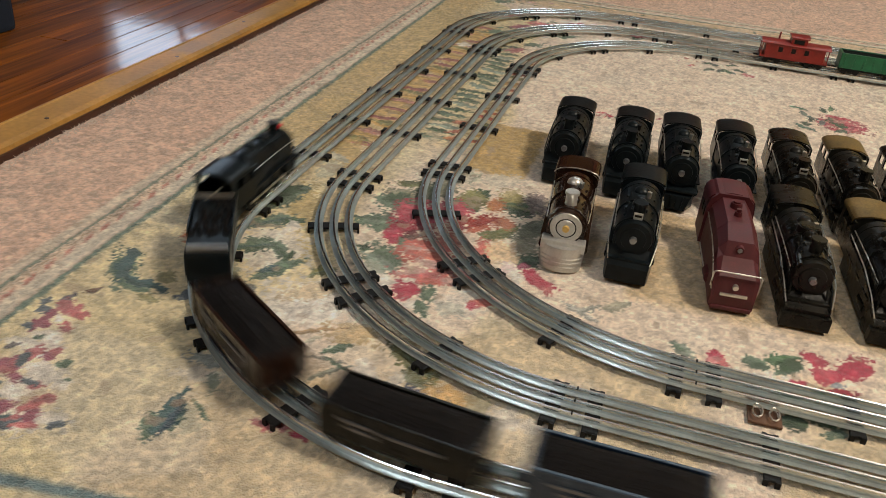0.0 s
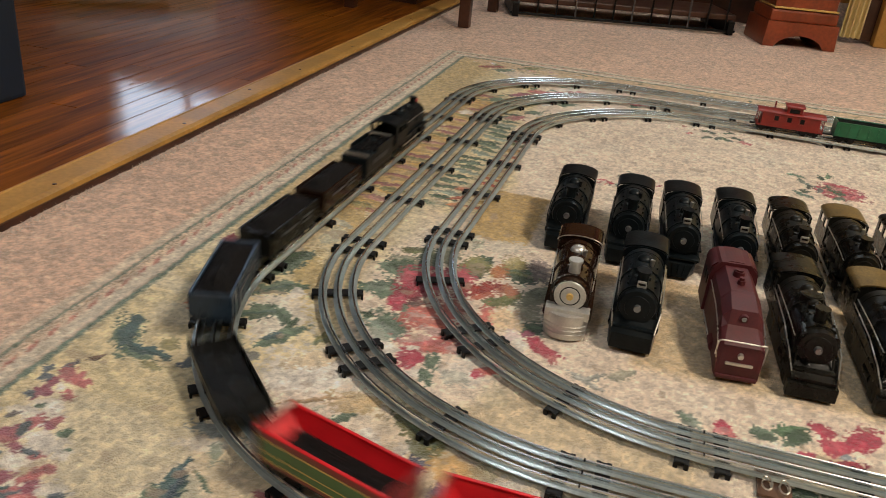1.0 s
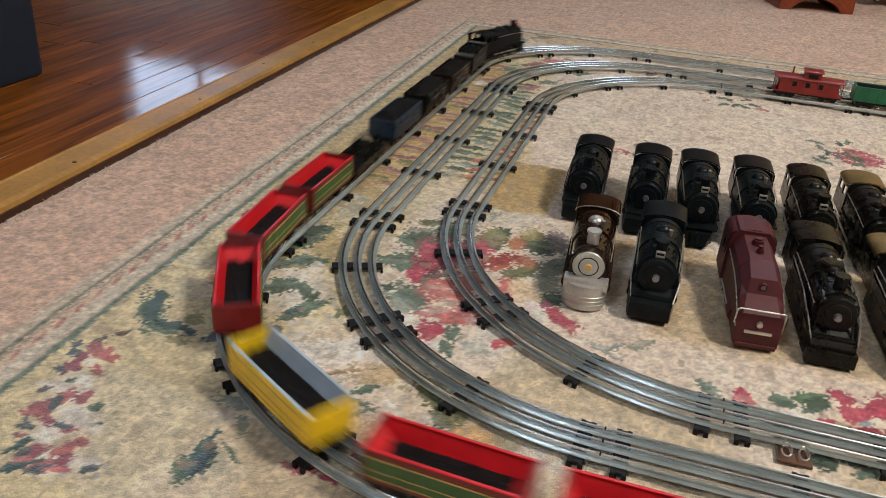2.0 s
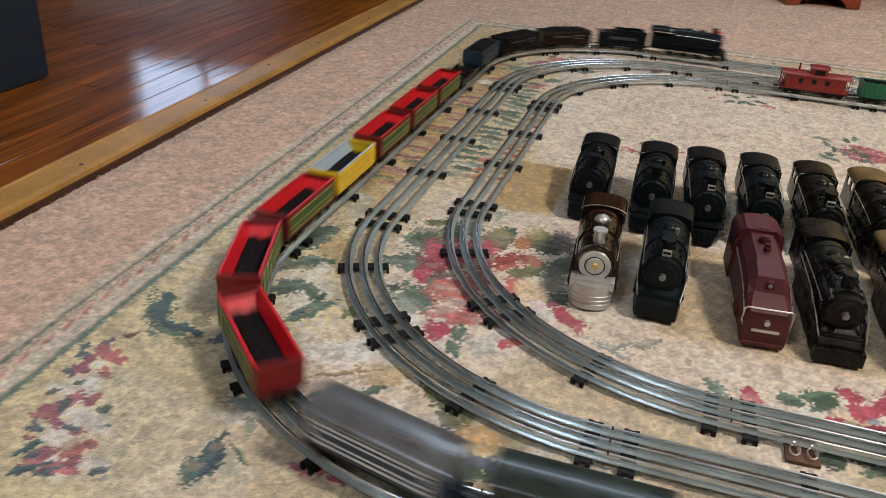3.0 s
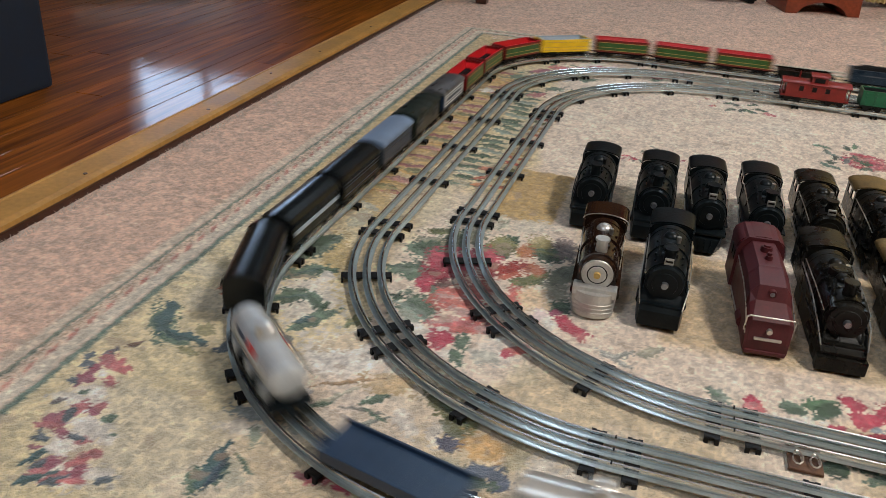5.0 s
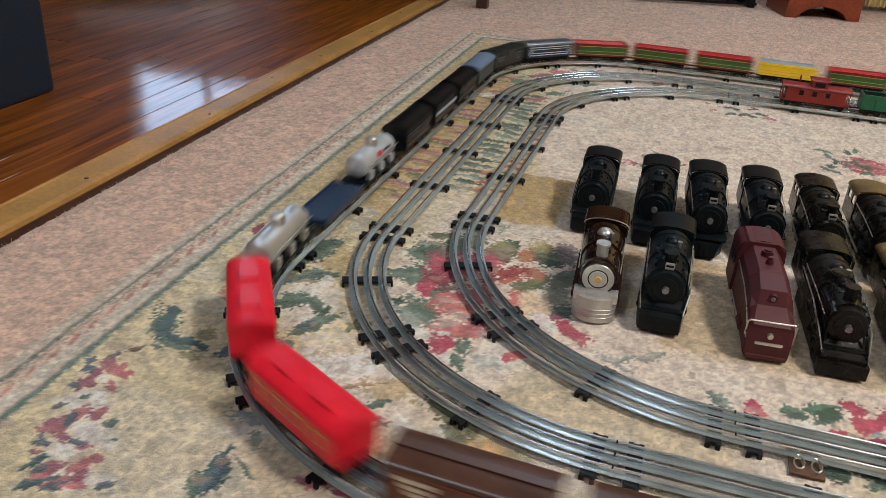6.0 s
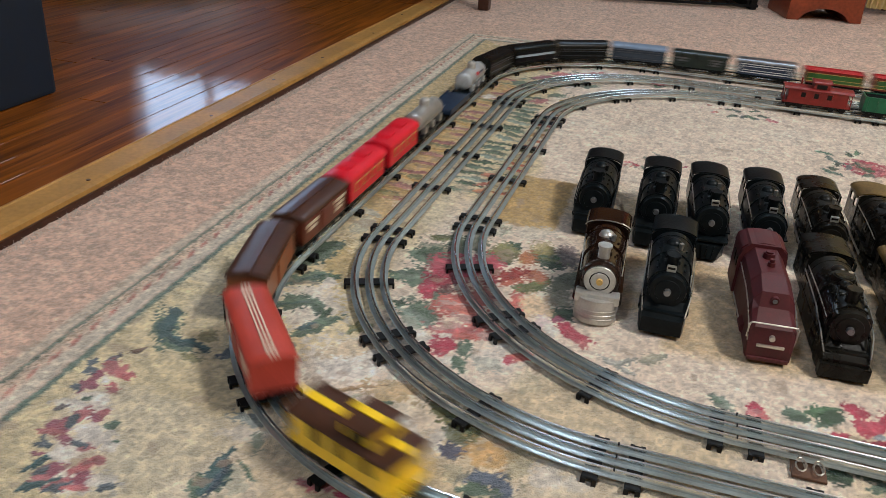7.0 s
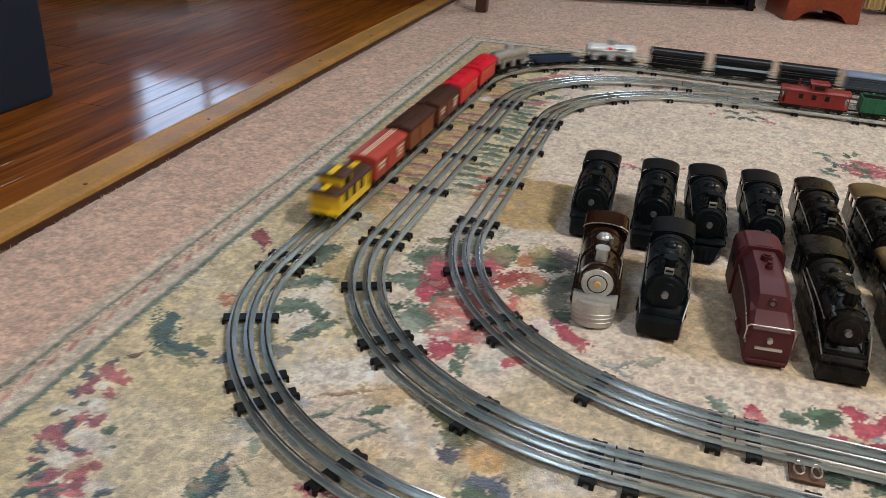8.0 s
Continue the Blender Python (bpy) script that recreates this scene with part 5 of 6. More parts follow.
def open_car(label, side_paint, band_paint, inside_paint, length=0.129, load=True, height=0.0295, lines=True, group="cars of the moving train", heap=False):
    """An open hopper car: thin sheet sides with a rolled rim and a lithographed band."""
    car = thing("toy_freight_car", label, "toy train car", group)
    car_base(car, length)
    h, w, z = length / 2, CAR_W, LIFT + 0.0122
    for side in (-1, 1):
        body = part("side", slab(nb(), (-h, side * w - 0.0007, z), (h, side * w + 0.0007, z + height), 0.0003), side_paint, car)
        part("rim", slab(nb(), (-h, side * (w - 0.0012) - 0.0016, z + height - 0.0014), (h, side * (w - 0.0012) + 0.0016, z + height + 0.0006), 0.0007), inside_paint if inside_paint in (PALE_GREY, RED) else side_paint, car)
        if not heap:
            bm = nb()
            loft(bm, [[(x, side * (w - 0.002), z + height - 0.001), (x, side * (w - 0.002), z + height * 0.3), (x, side * (w - 0.0085), z + height * 0.46)] for x in (-h + 0.001, h - 0.001)])
            part("slope_sheet", bm, inside_paint, car)
        else:
            for x0, x1, zz in ((-h * 0.55, h * 0.15, 0.55), (h * 0.25, h * 0.7, 0.62), (h * 0.25, h * 0.6, 0.40)):
                part("lettering_bar", slab(nb(), (x0, side * w - 0.0021, z + height * zz), (x1, side * w + 0.0021, z + height * zz + 0.0024)), STEEL_DARK, body, "plain bar of dim lettering")
        part("inner_lining", slab(nb(), (-h + 0.001, side * (w - 0.0018) - 0.0006, z), (h - 0.001, side * (w - 0.0018) + 0.0006, z + height - 0.0016)), inside_paint, car)
        if band_paint:
            part("colour_band", slab(nb(), (-h + 0.004, side * w - 0.0011, z + 0.004), (h - 0.004, side * w + 0.0011, z + height * 0.76), 0.0003), band_paint, body, "painted band along the side")
        if lines:
            for zz in (0.0042, height * 0.38, height * 0.77):
                part("gold_line", slab(nb(), (-h + 0.003, side * w - 0.0013, z + zz), (h - 0.003, side * w + 0.0013, z + zz + 0.0011)), GOLD, body)
        for k in range(7):
            x = -h + 0.008 + (length - 0.016) * k / 6
            part("rib", slab(nb(), (x - 0.0012, side * w - 0.0019, z + 0.001), (x + 0.0012, side * w + 0.0019, z + height - 0.003), 0.0005), side_paint if not band_paint else band_paint, body)
    for e in (-1, 1):
        part("end", slab(nb(), (e * h - 0.0008, -w, z), (e * h + 0.0008, w, z + height), 0.0003), side_paint, car)
        part("end_rim", slab(nb(), (e * (h - 0.001) - 0.0015, -w, z + height - 0.0014), (e * (h - 0.001) + 0.0015, w, z + height + 0.0006), 0.0006), side_paint, car)
        if inside_paint is RED or inside_paint is side_paint:
            bm = nb()
            loft(bm, [[(e * h * 0.98, y, z + height * 0.8), (e * h * 0.98, y, z), (e * h * 0.60, y, z + 0.004)] for y in (-w + 0.001, w - 0.001)])
            part("slope_sheet", bm, inside_paint, car)
    if load:
        bm = nb()
        rng = random.Random(3)
        nx, ny = 22, 8
        top = height * (0.94 if heap else 0.45)
        rows = [[bm.verts.new(((i / nx - 0.5) * 2 * (h - 0.003), (j / ny - 0.5) * 2 * (w - 0.003),
                               z + top + ((0.010 if heap else 0.002) * math.sin(math.pi * j / ny) * min(1, 6 * min(i, nx - i) / nx)) + rng.uniform(-0.0012, 0.0012))) for j in range(ny + 1)] for i in range(nx + 1)]
        for i in range(nx):
            for j in range(ny):
                bm.faces.new((rows[i][j], rows[i + 1][j], rows[i + 1][j + 1], rows[i][j + 1]))
        part("load", bm, COAL, car, "heap of black coal" if heap else "dark coal floor")
    return car


def arched(x, w, low, eave, rise, n=12):
    return [(x, -w, low)] + [(x, -w * math.cos(math.pi * k / n), eave + rise * math.sin(math.pi * k / n)) for k in range(n + 1)] + [(x, w, low)]


def box_car(label, paint, roof_paint, length=0.130, height=0.0325, rise=0.006, door=None, roof_lines=None, side_lines=None, marks=None, walkway=True, bands=0, outline=None, thin_lines=None, kind_name="toy_box_car"):
    """A closed car: sides, doors, arched roof with a walkway and any painted lines."""
    car = thing(kind_name, label, "toy train car", "cars of the moving train")
    car_base(car, length)
    h, w, z = length / 2, CAR_W, LIFT + 0.0122
    body = part("body", slab(nb(), (-h, -w, z), (h, w, z + height), 0.0012), paint, car)
    bm = nb()
    rf = lambda x: arched(x, w + 0.0012, z + height - 0.002, z + height - 0.0005, rise)
    loft(bm, [rf(-h - 0.0015), rf(h + 0.0015)])
    part("roof", bm, roof_paint, car, "", True)
    if walkway:
        part("roof_walk", slab(nb(), (-h, -0.0042, z + height + rise - 0.0008), (h, 0.0042, z + height + rise + 0.0012), 0.0004), roof_paint, car)
    for k in range(bands):
        x = -h + 0.006 + (length - 0.012) * k / max(1, bands - 1)
        bm = nb()
        loft(bm, [arched(x - 0.0008, w + 0.0020, z + height - 0.002, z + height, rise), arched(x + 0.0008, w + 0.0020, z + height - 0.002, z + height, rise)])
        part("roof_seam", bm, roof_paint, car, "", True)
    if roof_lines:
        for y in (-0.0036, 0.0, 0.0036):
            zz = z + height - 0.0005 + rise * math.sqrt(max(0, 1 - (y / (w + 0.0012)) ** 2))
            part("roof_line", slab(nb(), (-h, y - 0.0008, zz - 0.001), (h, y + 0.0008, zz + 0.0010)), roof_lines, car, "painted line along the roof")
    for side in (-1, 1):
        if door:
            dr = part("door", slab(nb(), (-0.019, side * w - 0.0016, z + 0.002), (0.013, side * w + 0.0016, z + height - 0.004), 0.0006), door, body)
            part("door_rail", slab(nb(), (-0.026, side * w - 0.0022, z + height - 0.0042), (0.026, side * w + 0.0022, z + height - 0.0026)), paint, body)
        if side_lines:
            for zz in (height * 0.46,):
                part("side_line", slab(nb(), (-h + 0.004, side * w - 0.0011, z + zz), (h - 0.004, side * w + 0.0011, z + zz + 0.0052)), side_lines, body, "pale line along the side")
        if thin_lines:
            for zz, wide in ((0.18, 0.0008), (0.62, 0.0008), (0.80, 0.0012)):
                part("side_line", slab(nb(), (-h + 0.006, side * w - 0.0010, z + height * zz), (h - 0.006, side * w + 0.0010, z + height * zz + wide)), thin_lines, body, "thin pale line along the side")
        if outline:
            for grow, wide in ((0.0, 0.0016), (0.0052, 0.0012)):
                lo, hi, end = z + 0.0055 + grow, z + height - 0.0045 - grow, h - 0.007 - grow
                for a, b in (((-end, lo), (end, lo + wide)), ((-end, hi - wide), (end, hi)), ((-end, lo + wide), (-end + wide, hi - wide)), ((end - wide, lo + wide), (end, hi - wide))):
                    part("outline", slab(nb(), (a[0], side * w - 0.0011, a[1]), (b[0], side * w + 0.0011, b[1])), outline, body, "white painted outline on the side")
        if marks:
            for x0, x1, zz in ((-h + 0.008, -0.026, 0.62), (-h + 0.012, -0.030, 0.42), (0.022, h - 0.010, 0.66), (0.026, h - 0.016, 0.46), (0.024, h - 0.02, 0.28)):
                part("lettering_bar", slab(nb(), (x0, side * w - 0.0010, z + height * zz), (x1, side * w + 0.0010, z + height * zz + 0.0036)), marks, body, "plain bar of pale lettering")
        part("ladder", slab(nb(), (h - 0.006, side * w - 0.0014, z + 0.002), (h - 0.0045, side * w + 0.0014, z + height - 0.003)), BLACK, body)
    return car


def caboose(label, paint, roof_paint, line=None, window=None, length=0.116, group="cars of the moving train", stack=False):
    car = thing("toy_caboose", label, "toy caboose", group)
    car_base(car, length)
    h, w, z = length / 2, 0.0212, LIFT + 0.0122
    height, rise = 0.0285, 0.005
    bh = h - 0.009
    CU = -0.018 if not stack else 0.004
    body = part("body", slab(nb(), (-bh, -w, z), (bh, w, z + height), 0.0010), paint, car)
    part("platform", slab(nb(), (-h, -w, z - 0.002), (h, w, z + 0.0015), 0.0006), paint, car)
    bm = nb()
    loft(bm, [arched(-h - 0.001, w + 0.0025, z + height - 0.001, z + height, rise), arched(h + 0.001, w + 0.0025, z + height - 0.001, z + height, rise)])
    part("roof", bm, roof_paint, car, "", True)
    cup = part("cupola", slab(nb(), (CU - 0.016, -0.0175, z + height), (CU + 0.016, 0.0175, z + height + 0.0165), 0.0008), paint, car)
    bm = nb()
    loft(bm, [arched(CU - 0.019, 0.0200, z + height + 0.0155, z + height + 0.0165, 0.0035), arched(CU + 0.019, 0.0200, z + height + 0.0155, z + height + 0.0165, 0.0035)])
    part("cupola_roof", bm, roof_paint, cup, "", True)
    if line:
        for y in (-0.0008, ):
            part("roof_line", slab(nb(), (-h, -0.0042, z + height + rise - 0.0006), (CU - 0.019, 0.0042, z + height + rise + 0.0012)), line, car, "painted walkway along the roof")
            part("roof_line", slab(nb(), (CU + 0.019, -0.0042, z + height + rise - 0.0006), (h, 0.0042, z + height + rise + 0.0012)), line, car, "painted walkway along the roof")
        part("cupola_line", slab(nb(), (CU - 0.018, -0.004, z + height + 0.0190), (CU + 0.018, 0.004, z + height + 0.0212)), line, cup)
    for side in (-1, 1):
        for x in (-0.029, -0.003, 0.023):
            fr = part("window_frame", slab(nb(), (x - 0.0062, side * w - 0.0012, z + 0.011), (x + 0.0062, side * w + 0.0012, z + 0.025), 0.0004), window or paint, body)
            part("window_pane", slab(nb(), (x - 0.0044, side * w - 0.0016, z + 0.013), (x + 0.0044, side * w + 0.0016, z + 0.023)), TIE, fr, "dark window pane")
        part("cupola_window", slab(nb(), (CU - 0.010, side * 0.0175 - 0.001, z + height + 0.004), (CU + 0.010, side * 0.0175 + 0.001, z + height + 0.0125)), TIE, cup, "dark window pane")
    for e in (-1, 1):
        for y in (-0.021, 0.021):
            bm = wire(nb(), [(e * (h - 0.002), y, z), (e * (h - 0.002), y, z + height)], 0.0011)
            part("corner_post", bm, paint, car)
        bm = wire(nb(), [(e * (h - 0.002), -0.021, z + 0.014), (e * (h - 0.002), 0.021, z + 0.014)], 0.0010)
        part("end_rail", bm, paint, car)
    if stack:
        bm = nb()
        rod(bm, (-0.034, 0.010, z + height), (-0.034, 0.010, z + height + 0.019), 0.0018, seg=10)
        part("stove_pipe", bm, paint, car, "", True)
    return car


def window_car(label, paint, window):
    """A round-roofed car with framed windows low on its sides and a flat raised roof hatch."""
    car = box_car(label, paint, paint, length=0.130, height=0.0305, rise=0.009, walkway=False, kind_name="toy_coach")
    body = [o for o in car.children if o.name.startswith("body")][0]
    w, z = CAR_W, LIFT + 0.0122
    for side in (-1, 1):
        for x in (-0.040, -0.012, 0.016, 0.044):
            fr = part("window_frame", slab(nb(), (x - 0.0085, side * w - 0.0012, z + 0.012), (x + 0.0085, side * w + 0.0012, z + 0.025), 0.0004), window, body, "gold window frame")
            part("window_pane", slab(nb(), (x - 0.0068, side * w - 0.0016, z + 0.0138), (x + 0.0068, side * w + 0.0016, z + 0.0232)), paint, fr)
    for x in (-0.030, 0.026):
        part("roof_hatch", slab(nb(), (x - 0.012, -0.010, z + 0.0375), (x + 0.012, 0.010, z + 0.0412), 0.0012), paint, car)
    return car


def tank_car(label, paint, emblem=None, dome_paint=None):
    car = thing("toy_tank_car", label, "toy train car", "cars of the moving train")
    car_base(car, 0.130)
    z, r, h = LIFT + 0.0325, 0.0172, 0.055
    bm = nb()
    n = 24

    def ring(x, rr):
        return [(x, rr * math.cos(2 * math.pi * k / n), z + rr * math.sin(2 * math.pi * k / n)) for k in range(n)]
    loft(bm, [ring(-h - 0.004, r * 0.55), ring(-h - 0.002, r * 0.88), ring(-h, r), ring(h, r), ring(h + 0.002, r * 0.88), ring(h + 0.004, r * 0.55)])
    tank = part("tank", bm, paint, car, "", True)
    for x in (-0.040, 0.040):
        bm = loft(nb(), [ring(x - 0.0015, r + 0.0006), ring(x + 0.0015, r + 0.0006)])
        part("strap", bm, BRIGHT, tank, "", True)
    bm = nb()
    rod(bm, (0, 0, z + r * 0.85), (0, 0, z + r + 0.009), 0.0095, 0.0090, 18)
    bmesh.ops.create_uvsphere(bm, u_segments=16, v_segments=6, radius=0.0090, matrix=Matrix.Translation((0, 0, z + r + 0.009)) @ Matrix.Diagonal((1, 1, 0.4, 1)))
    part("dome", bm, dome_paint or paint, tank, "", True)
    for side in (-1, 1):
        bm = wire(nb(), [(-h, side * 0.0205, z + 0.004), (h, side * 0.0205, z + 0.004)], 0.0007)
        part("handrail", bm, BRIGHT, car)
        for x in (-0.040, 0.0, 0.040):
            part("saddle", slab(nb(), (x - 0.006, side * 0.0155 - 0.004, LIFT + 0.0110), (x + 0.006, side * 0.0155 + 0.004, LIFT + 0.0245), 0.001), paint, car)
        if emblem:
            for x0, x1, c in ((-0.014, 0.004, emblem), (0.010, 0.036, NAVY)):
                bm = nb()
                ang = (0.25, 0.62) if c is emblem else (0.30, 0.50)
                ringp = lambda x: [(x, side * (r + e) * math.cos(a), z + (r + e) * math.sin(a)) for e, aa in ((0.0003, ang), (0.0009, ang[::-1])) for a in aa]
                loft(bm, [ringp(x0), ringp(x1)])
                part("emblem", bm, c, tank, "plain coloured emblem")
    return car


def flat_car(label, paint, length=0.126):
    car = thing("toy_flat_car", label, "toy train car", "cars of the moving train")
    car_base(car, length, paint)
    h, z = length / 2, LIFT + 0.0125
    for k in range(9):
        x = -h + length * k / 9
        part("deck_board", slab(nb(), (x + 0.0005, -0.0212, z), (x + length / 9 - 0.0005, 0.0212, z + 0.003), 0.0004), paint, car)
    for side in (-1, 1):
        part("side_sill", slab(nb(), (-h, side * 0.0218 - 0.0012, z - 0.004), (h, side * 0.0218 + 0.0012, z + 0.0065), 0.0005), paint, car)
    return car


def tender(label):
    car = thing("toy_tender", label, "toy tender", "cars of the moving train")
    length = 0.118
    car_base(car, length)
    h, w, z = length / 2, 0.0215, LIFT + 0.0125
    part("tank", slab(nb(), (-h, -w, z), (h, w, z + 0.028), 0.0025), BLACK, car)
    bm = nb()
    rng = random.Random(9)
    for k in range(60):
        bmesh.ops.create_icosphere(bm, subdivisions=1, radius=rng.uniform(0.0025, 0.0045), matrix=Matrix.Translation((rng.uniform(-0.02, h - 0.006), rng.uniform(-0.018, 0.018), z + 0.028)))
    tagged(part("coal", bm, COAL, car, "heap of black coal"), kind="stuff")
    for side in (-1, 1):
        part("coal_board", slab(nb(), (-0.02, side * w - 0.0008, z + 0.027), (h, side * w + 0.0008, z + 0.034), 0.0004), BLACK, car)
        for k in range(5):
            part("lettering_bar", slab(nb(), (-0.030 + k * 0.013, side * w - 0.0008, z + 0.012), (-0.022 + k * 0.013, side * w + 0.0008, z + 0.019)), STEEL_DARK, car, "plain bar of dim lettering")
    part("rear_rail", slab(nb(), (-h + 0.006, -w + 0.002, z + 0.028), (-h + 0.009, w - 0.002, z + 0.0325), 0.0004), BRIGHT, car, "bright rear rail")
    part("front_rail", slab(nb(), (h - 0.009, -w + 0.002, z + 0.033), (h - 0.006, w - 0.002, z + 0.0365), 0.0004), BRIGHT, car, "bright front rail")
    return car

# ---- put the place together ----
floor_slab = build_room()
rug = build_rug()
build_fringe()
tie, joint = tie_mesh(), joint_mesh()
tracks = [build_track(lp, label, tie, joint) for lp, label in zip(LOOPS, (
    "inner loop of three-rail tinplate track on black ties", "middle loop of three-rail tinplate track on black ties", "outer loop of three-rail tinplate track carrying the train"))]

# engines parked in two rows on the carpet; each row: front end x, y, heading off straight, engine
PARKED = [
    (-0.046, 0.778, 3.5, steam_engine("brown-black toy steam locomotive with silver face and pilot", 0.165, BROWN_BLACK, SILVER, SILVER, True, rim=BRIGHT)),
    (0.026, 0.783, 0.5, steam_engine("black skirted toy locomotive with thin bright handrails", 0.176, BLACK, skirt=True, plate=True)),
    (0.138, 0.774, 5.0, streamlined_engine("maroon streamlined toy locomotive with bent wire handrail", 0.172, MAROON)),
    (0.212, 0.772, 3.5, steam_engine("black toy steam locomotive with round boiler hatch and bright rails", 0.205, BLACK_WORN, skirt=True, hatch=True)),
    (0.298, 0.775, 3.0, steam_engine("worn black toy steam locomotive with brass-toned cab roof", 0.205, BLACK_WORN, skirt=True, hatch=True, cab_paint=BRASS_WORN)),
    (-0.086, 1.010, 1.5, steam_engine("blue-black skirted toy locomotive, dull paint", 0.165, BLACK, skirt=True, rim=TIE)),
    (-0.002, 1.005, 1.0, steam_engine("black toy steam locomotive with plain boiler", 0.172, BLACK, skirt=True, rim=TIE)),
    (0.071, 0.998, 3.0, steam_engine("black toy steam locomotive with barred pilot", 0.187, BLACK, plate=True)),
    (0.143, 1.005, 2.0, steam_engine("glossy black toy steam locomotive with small headlight", 0.190, BLACK, plate=True)),
    (0.217, 1.010, 2.0, steam_engine("worn brown-black toy steam locomotive", 0.186, BLACK_WORN, plate=True)),
    (0.292, 1.010, 2.0, steam_engine("worn black toy steam locomotive with brass-toned cab roof", 0.195, BLACK_WORN, cab_paint=BRASS_WORN)),
    (0.370, 1.010, 2.0, steam_engine("black toy steam locomotive at the end of the row", 0.195, BLACK_WORN)),
]
for x, y, off, eng in PARKED:
    L = max(abs(c[0]) for o in eng.children for c in o.bound_box)
    a = radians(-90 + off)
    eng.matrix_basis = pose(x - L * math.cos(a), y - L * math.sin(a), 0.001, 0, 0, -90 + off)

# a short train standing on the inner loop
w0, d0 = loop_lengths(LOOPS[0])
far_start = 2 * ARC + d0
red_caboose = caboose("red plastic toy caboose standing on the inner loop", DEEP_RED, DEEP_RED, stack=True, length=0.136, group="cars standing on the inner loop")
green_car = open_car("dark green toy gondola standing on the inner loop", DARK_GREEN, None, BLACK, lines=False, height=0.030, group="cars standing on the inner loop")
for ob, x in ((red_caboose, 0.277), (green_car, 0.432)):
    ob.matrix_basis = pose(x, LOOPS[0]["far"], 0, 0, 0, 0)

# accessory on the carpet by the inner track: a small lockon clip with two springs
clip = thing("lockon_clip", "brown fibre track clip with two brass springs", "track clip")
part("base_plate", slab(nb(), (-0.0145, -0.012, 0), (0.0145, 0.012, 0.003), 0.0006), mat("brown_fibre", (0.10, 0.045, 0.02), 0.6), clip)
for e in (-1, 1):
    bm = wire(nb(), [(e * 0.0072 + 0.0042 * math.cos(k * 0.7), -0.002 + 0.008 * math.sin(k * 0.7), 0.0045 + 0.0004 * k) for k in range(14)], 0.0008)
    part("spring", bm, BRIGHT, clip, "bright brass spring")
clip.matrix_basis = pose(0.166, 0.612, 0.001, 0, 0, 0)

# the moving train, from its last car to the engine
RED_HOPPER = dict(side_paint=DARK_RED, band_paint=GREEN, inside_paint=RED)
TRAIN = [
    caboose("yellow tinplate caboose with brown roof and yellow walkway", YELLOW, DARK_BROWN, YELLOW, TIE),
    box_car("brick red tinplate box car with cream roof lines", BRICK_RED, BRICK_RED, door=BRICK_RED, roof_lines=CREAM, walkway=False, marks=CREAM),
    box_car("orange-brown tinplate box car with dark ribbed roof", RUSSET, DARK_BROWN, door=RUSSET, bands=7, marks=None),
    box_car("brown tinplate box car with pale lettering", BROWN, DARK_BROWN, door=BROWN, marks=CREAM),
    window_car("bright red round-roofed tinplate coach with gold-framed windows", BRIGHT_RED, GOLD),
    window_car("bright red round-roofed tinplate coach with gold-framed windows", BRIGHT_RED, GOLD),
    tank_car("silver tinplate tank car on black frame", SILVER),
    flat_car("low black-blue flat car", NAVY),
    tank_car("pale silver tank car with red emblem", TANK_SILVER, RED, SILVER),
    box_car("glossy black round-roofed tinplate car", GLOSS_BLACK, GLOSS_BLACK, rise=0.013, height=0.026, bands=2, thin_lines=STEEL_DARK, walkway=False),
    box_car("glossy black round-roofed car with white side stripe", GLOSS_BLACK, GLOSS_BLACK, rise=0.013, height=0.026, bands=2, side_lines=PALE_GREY, walkway=False),
    box_car("glossy black round-roofed tinplate car", GLOSS_BLACK, GLOSS_BLACK, rise=0.013, height=0.026, bands=2, thin_lines=STEEL_DARK, walkway=False),
    box_car("grey-blue round-roofed tinplate car", BLUE_SIDE, GREY_BLUE, rise=0.009, height=0.029, thin_lines=STEEL_DARK, walkway=False),
    box_car("black-green tinplate car with pale marks", BLACK_GREEN, BLACK_GREEN, rise=0.007, height=0.030, bands=5, marks=STEEL_DARK, walkway=False),
    box_car("navy tinplate car with silver roof and white stripes", NAVY, GUNMETAL, rise=0.007, height=0.030, outline=WHITE, walkway=False),
    open_car("red tinplate hopper car with green band", **RED_HOPPER),
    open_car("red tinplate hopper car with green band", **RED_HOPPER),
    open_car("red tinplate hopper car with green band", **RED_HOPPER),
    open_car("yellow tinplate hopper car with grey inside", YELLOW, None, PALE_GREY),
    open_car("red tinplate hopper car with green band", **RED_HOPPER),
    open_car("red tinplate hopper car with green band", **RED_HOPPER),
    open_car("red tinplate hopper car with green band", **RED_HOPPER),
    flat_car("low black flat car", BLACK_WORN),
    open_car("slate blue tinplate hopper car heaped with coal", SLATE_PAINT, None, SLATE_PAINT, heap=True, lines=False, height=0.028),
    open_car("black tinplate hopper car heaped with coal", BLACK_WORN, None, BLACK_WORN, heap=True, lines=False, height=0.027),
    open_car("brown-black tinplate hopper car heaped with coal", BROWN_BLACK, None, BROWN_BLACK, heap=True, lines=False, height=0.027),
    tender("black tinplate tender with dim lettering and coal"),
    steam_engine("black toy steam locomotive pulling the moving train", 0.195, BLACK, z0=LIFT / 0.86, group="cars of the moving train"),
]
TRAIN[-1].scale = (0.94, 0.88, 0.86)
part("nose_lamp", slab(nb(), (0.062, -0.006, LIFT + 0.0745), (0.072, 0.006, LIFT + 0.079), 0.001), RED, TRAIN[-1], "small red lamp on the smokebox")
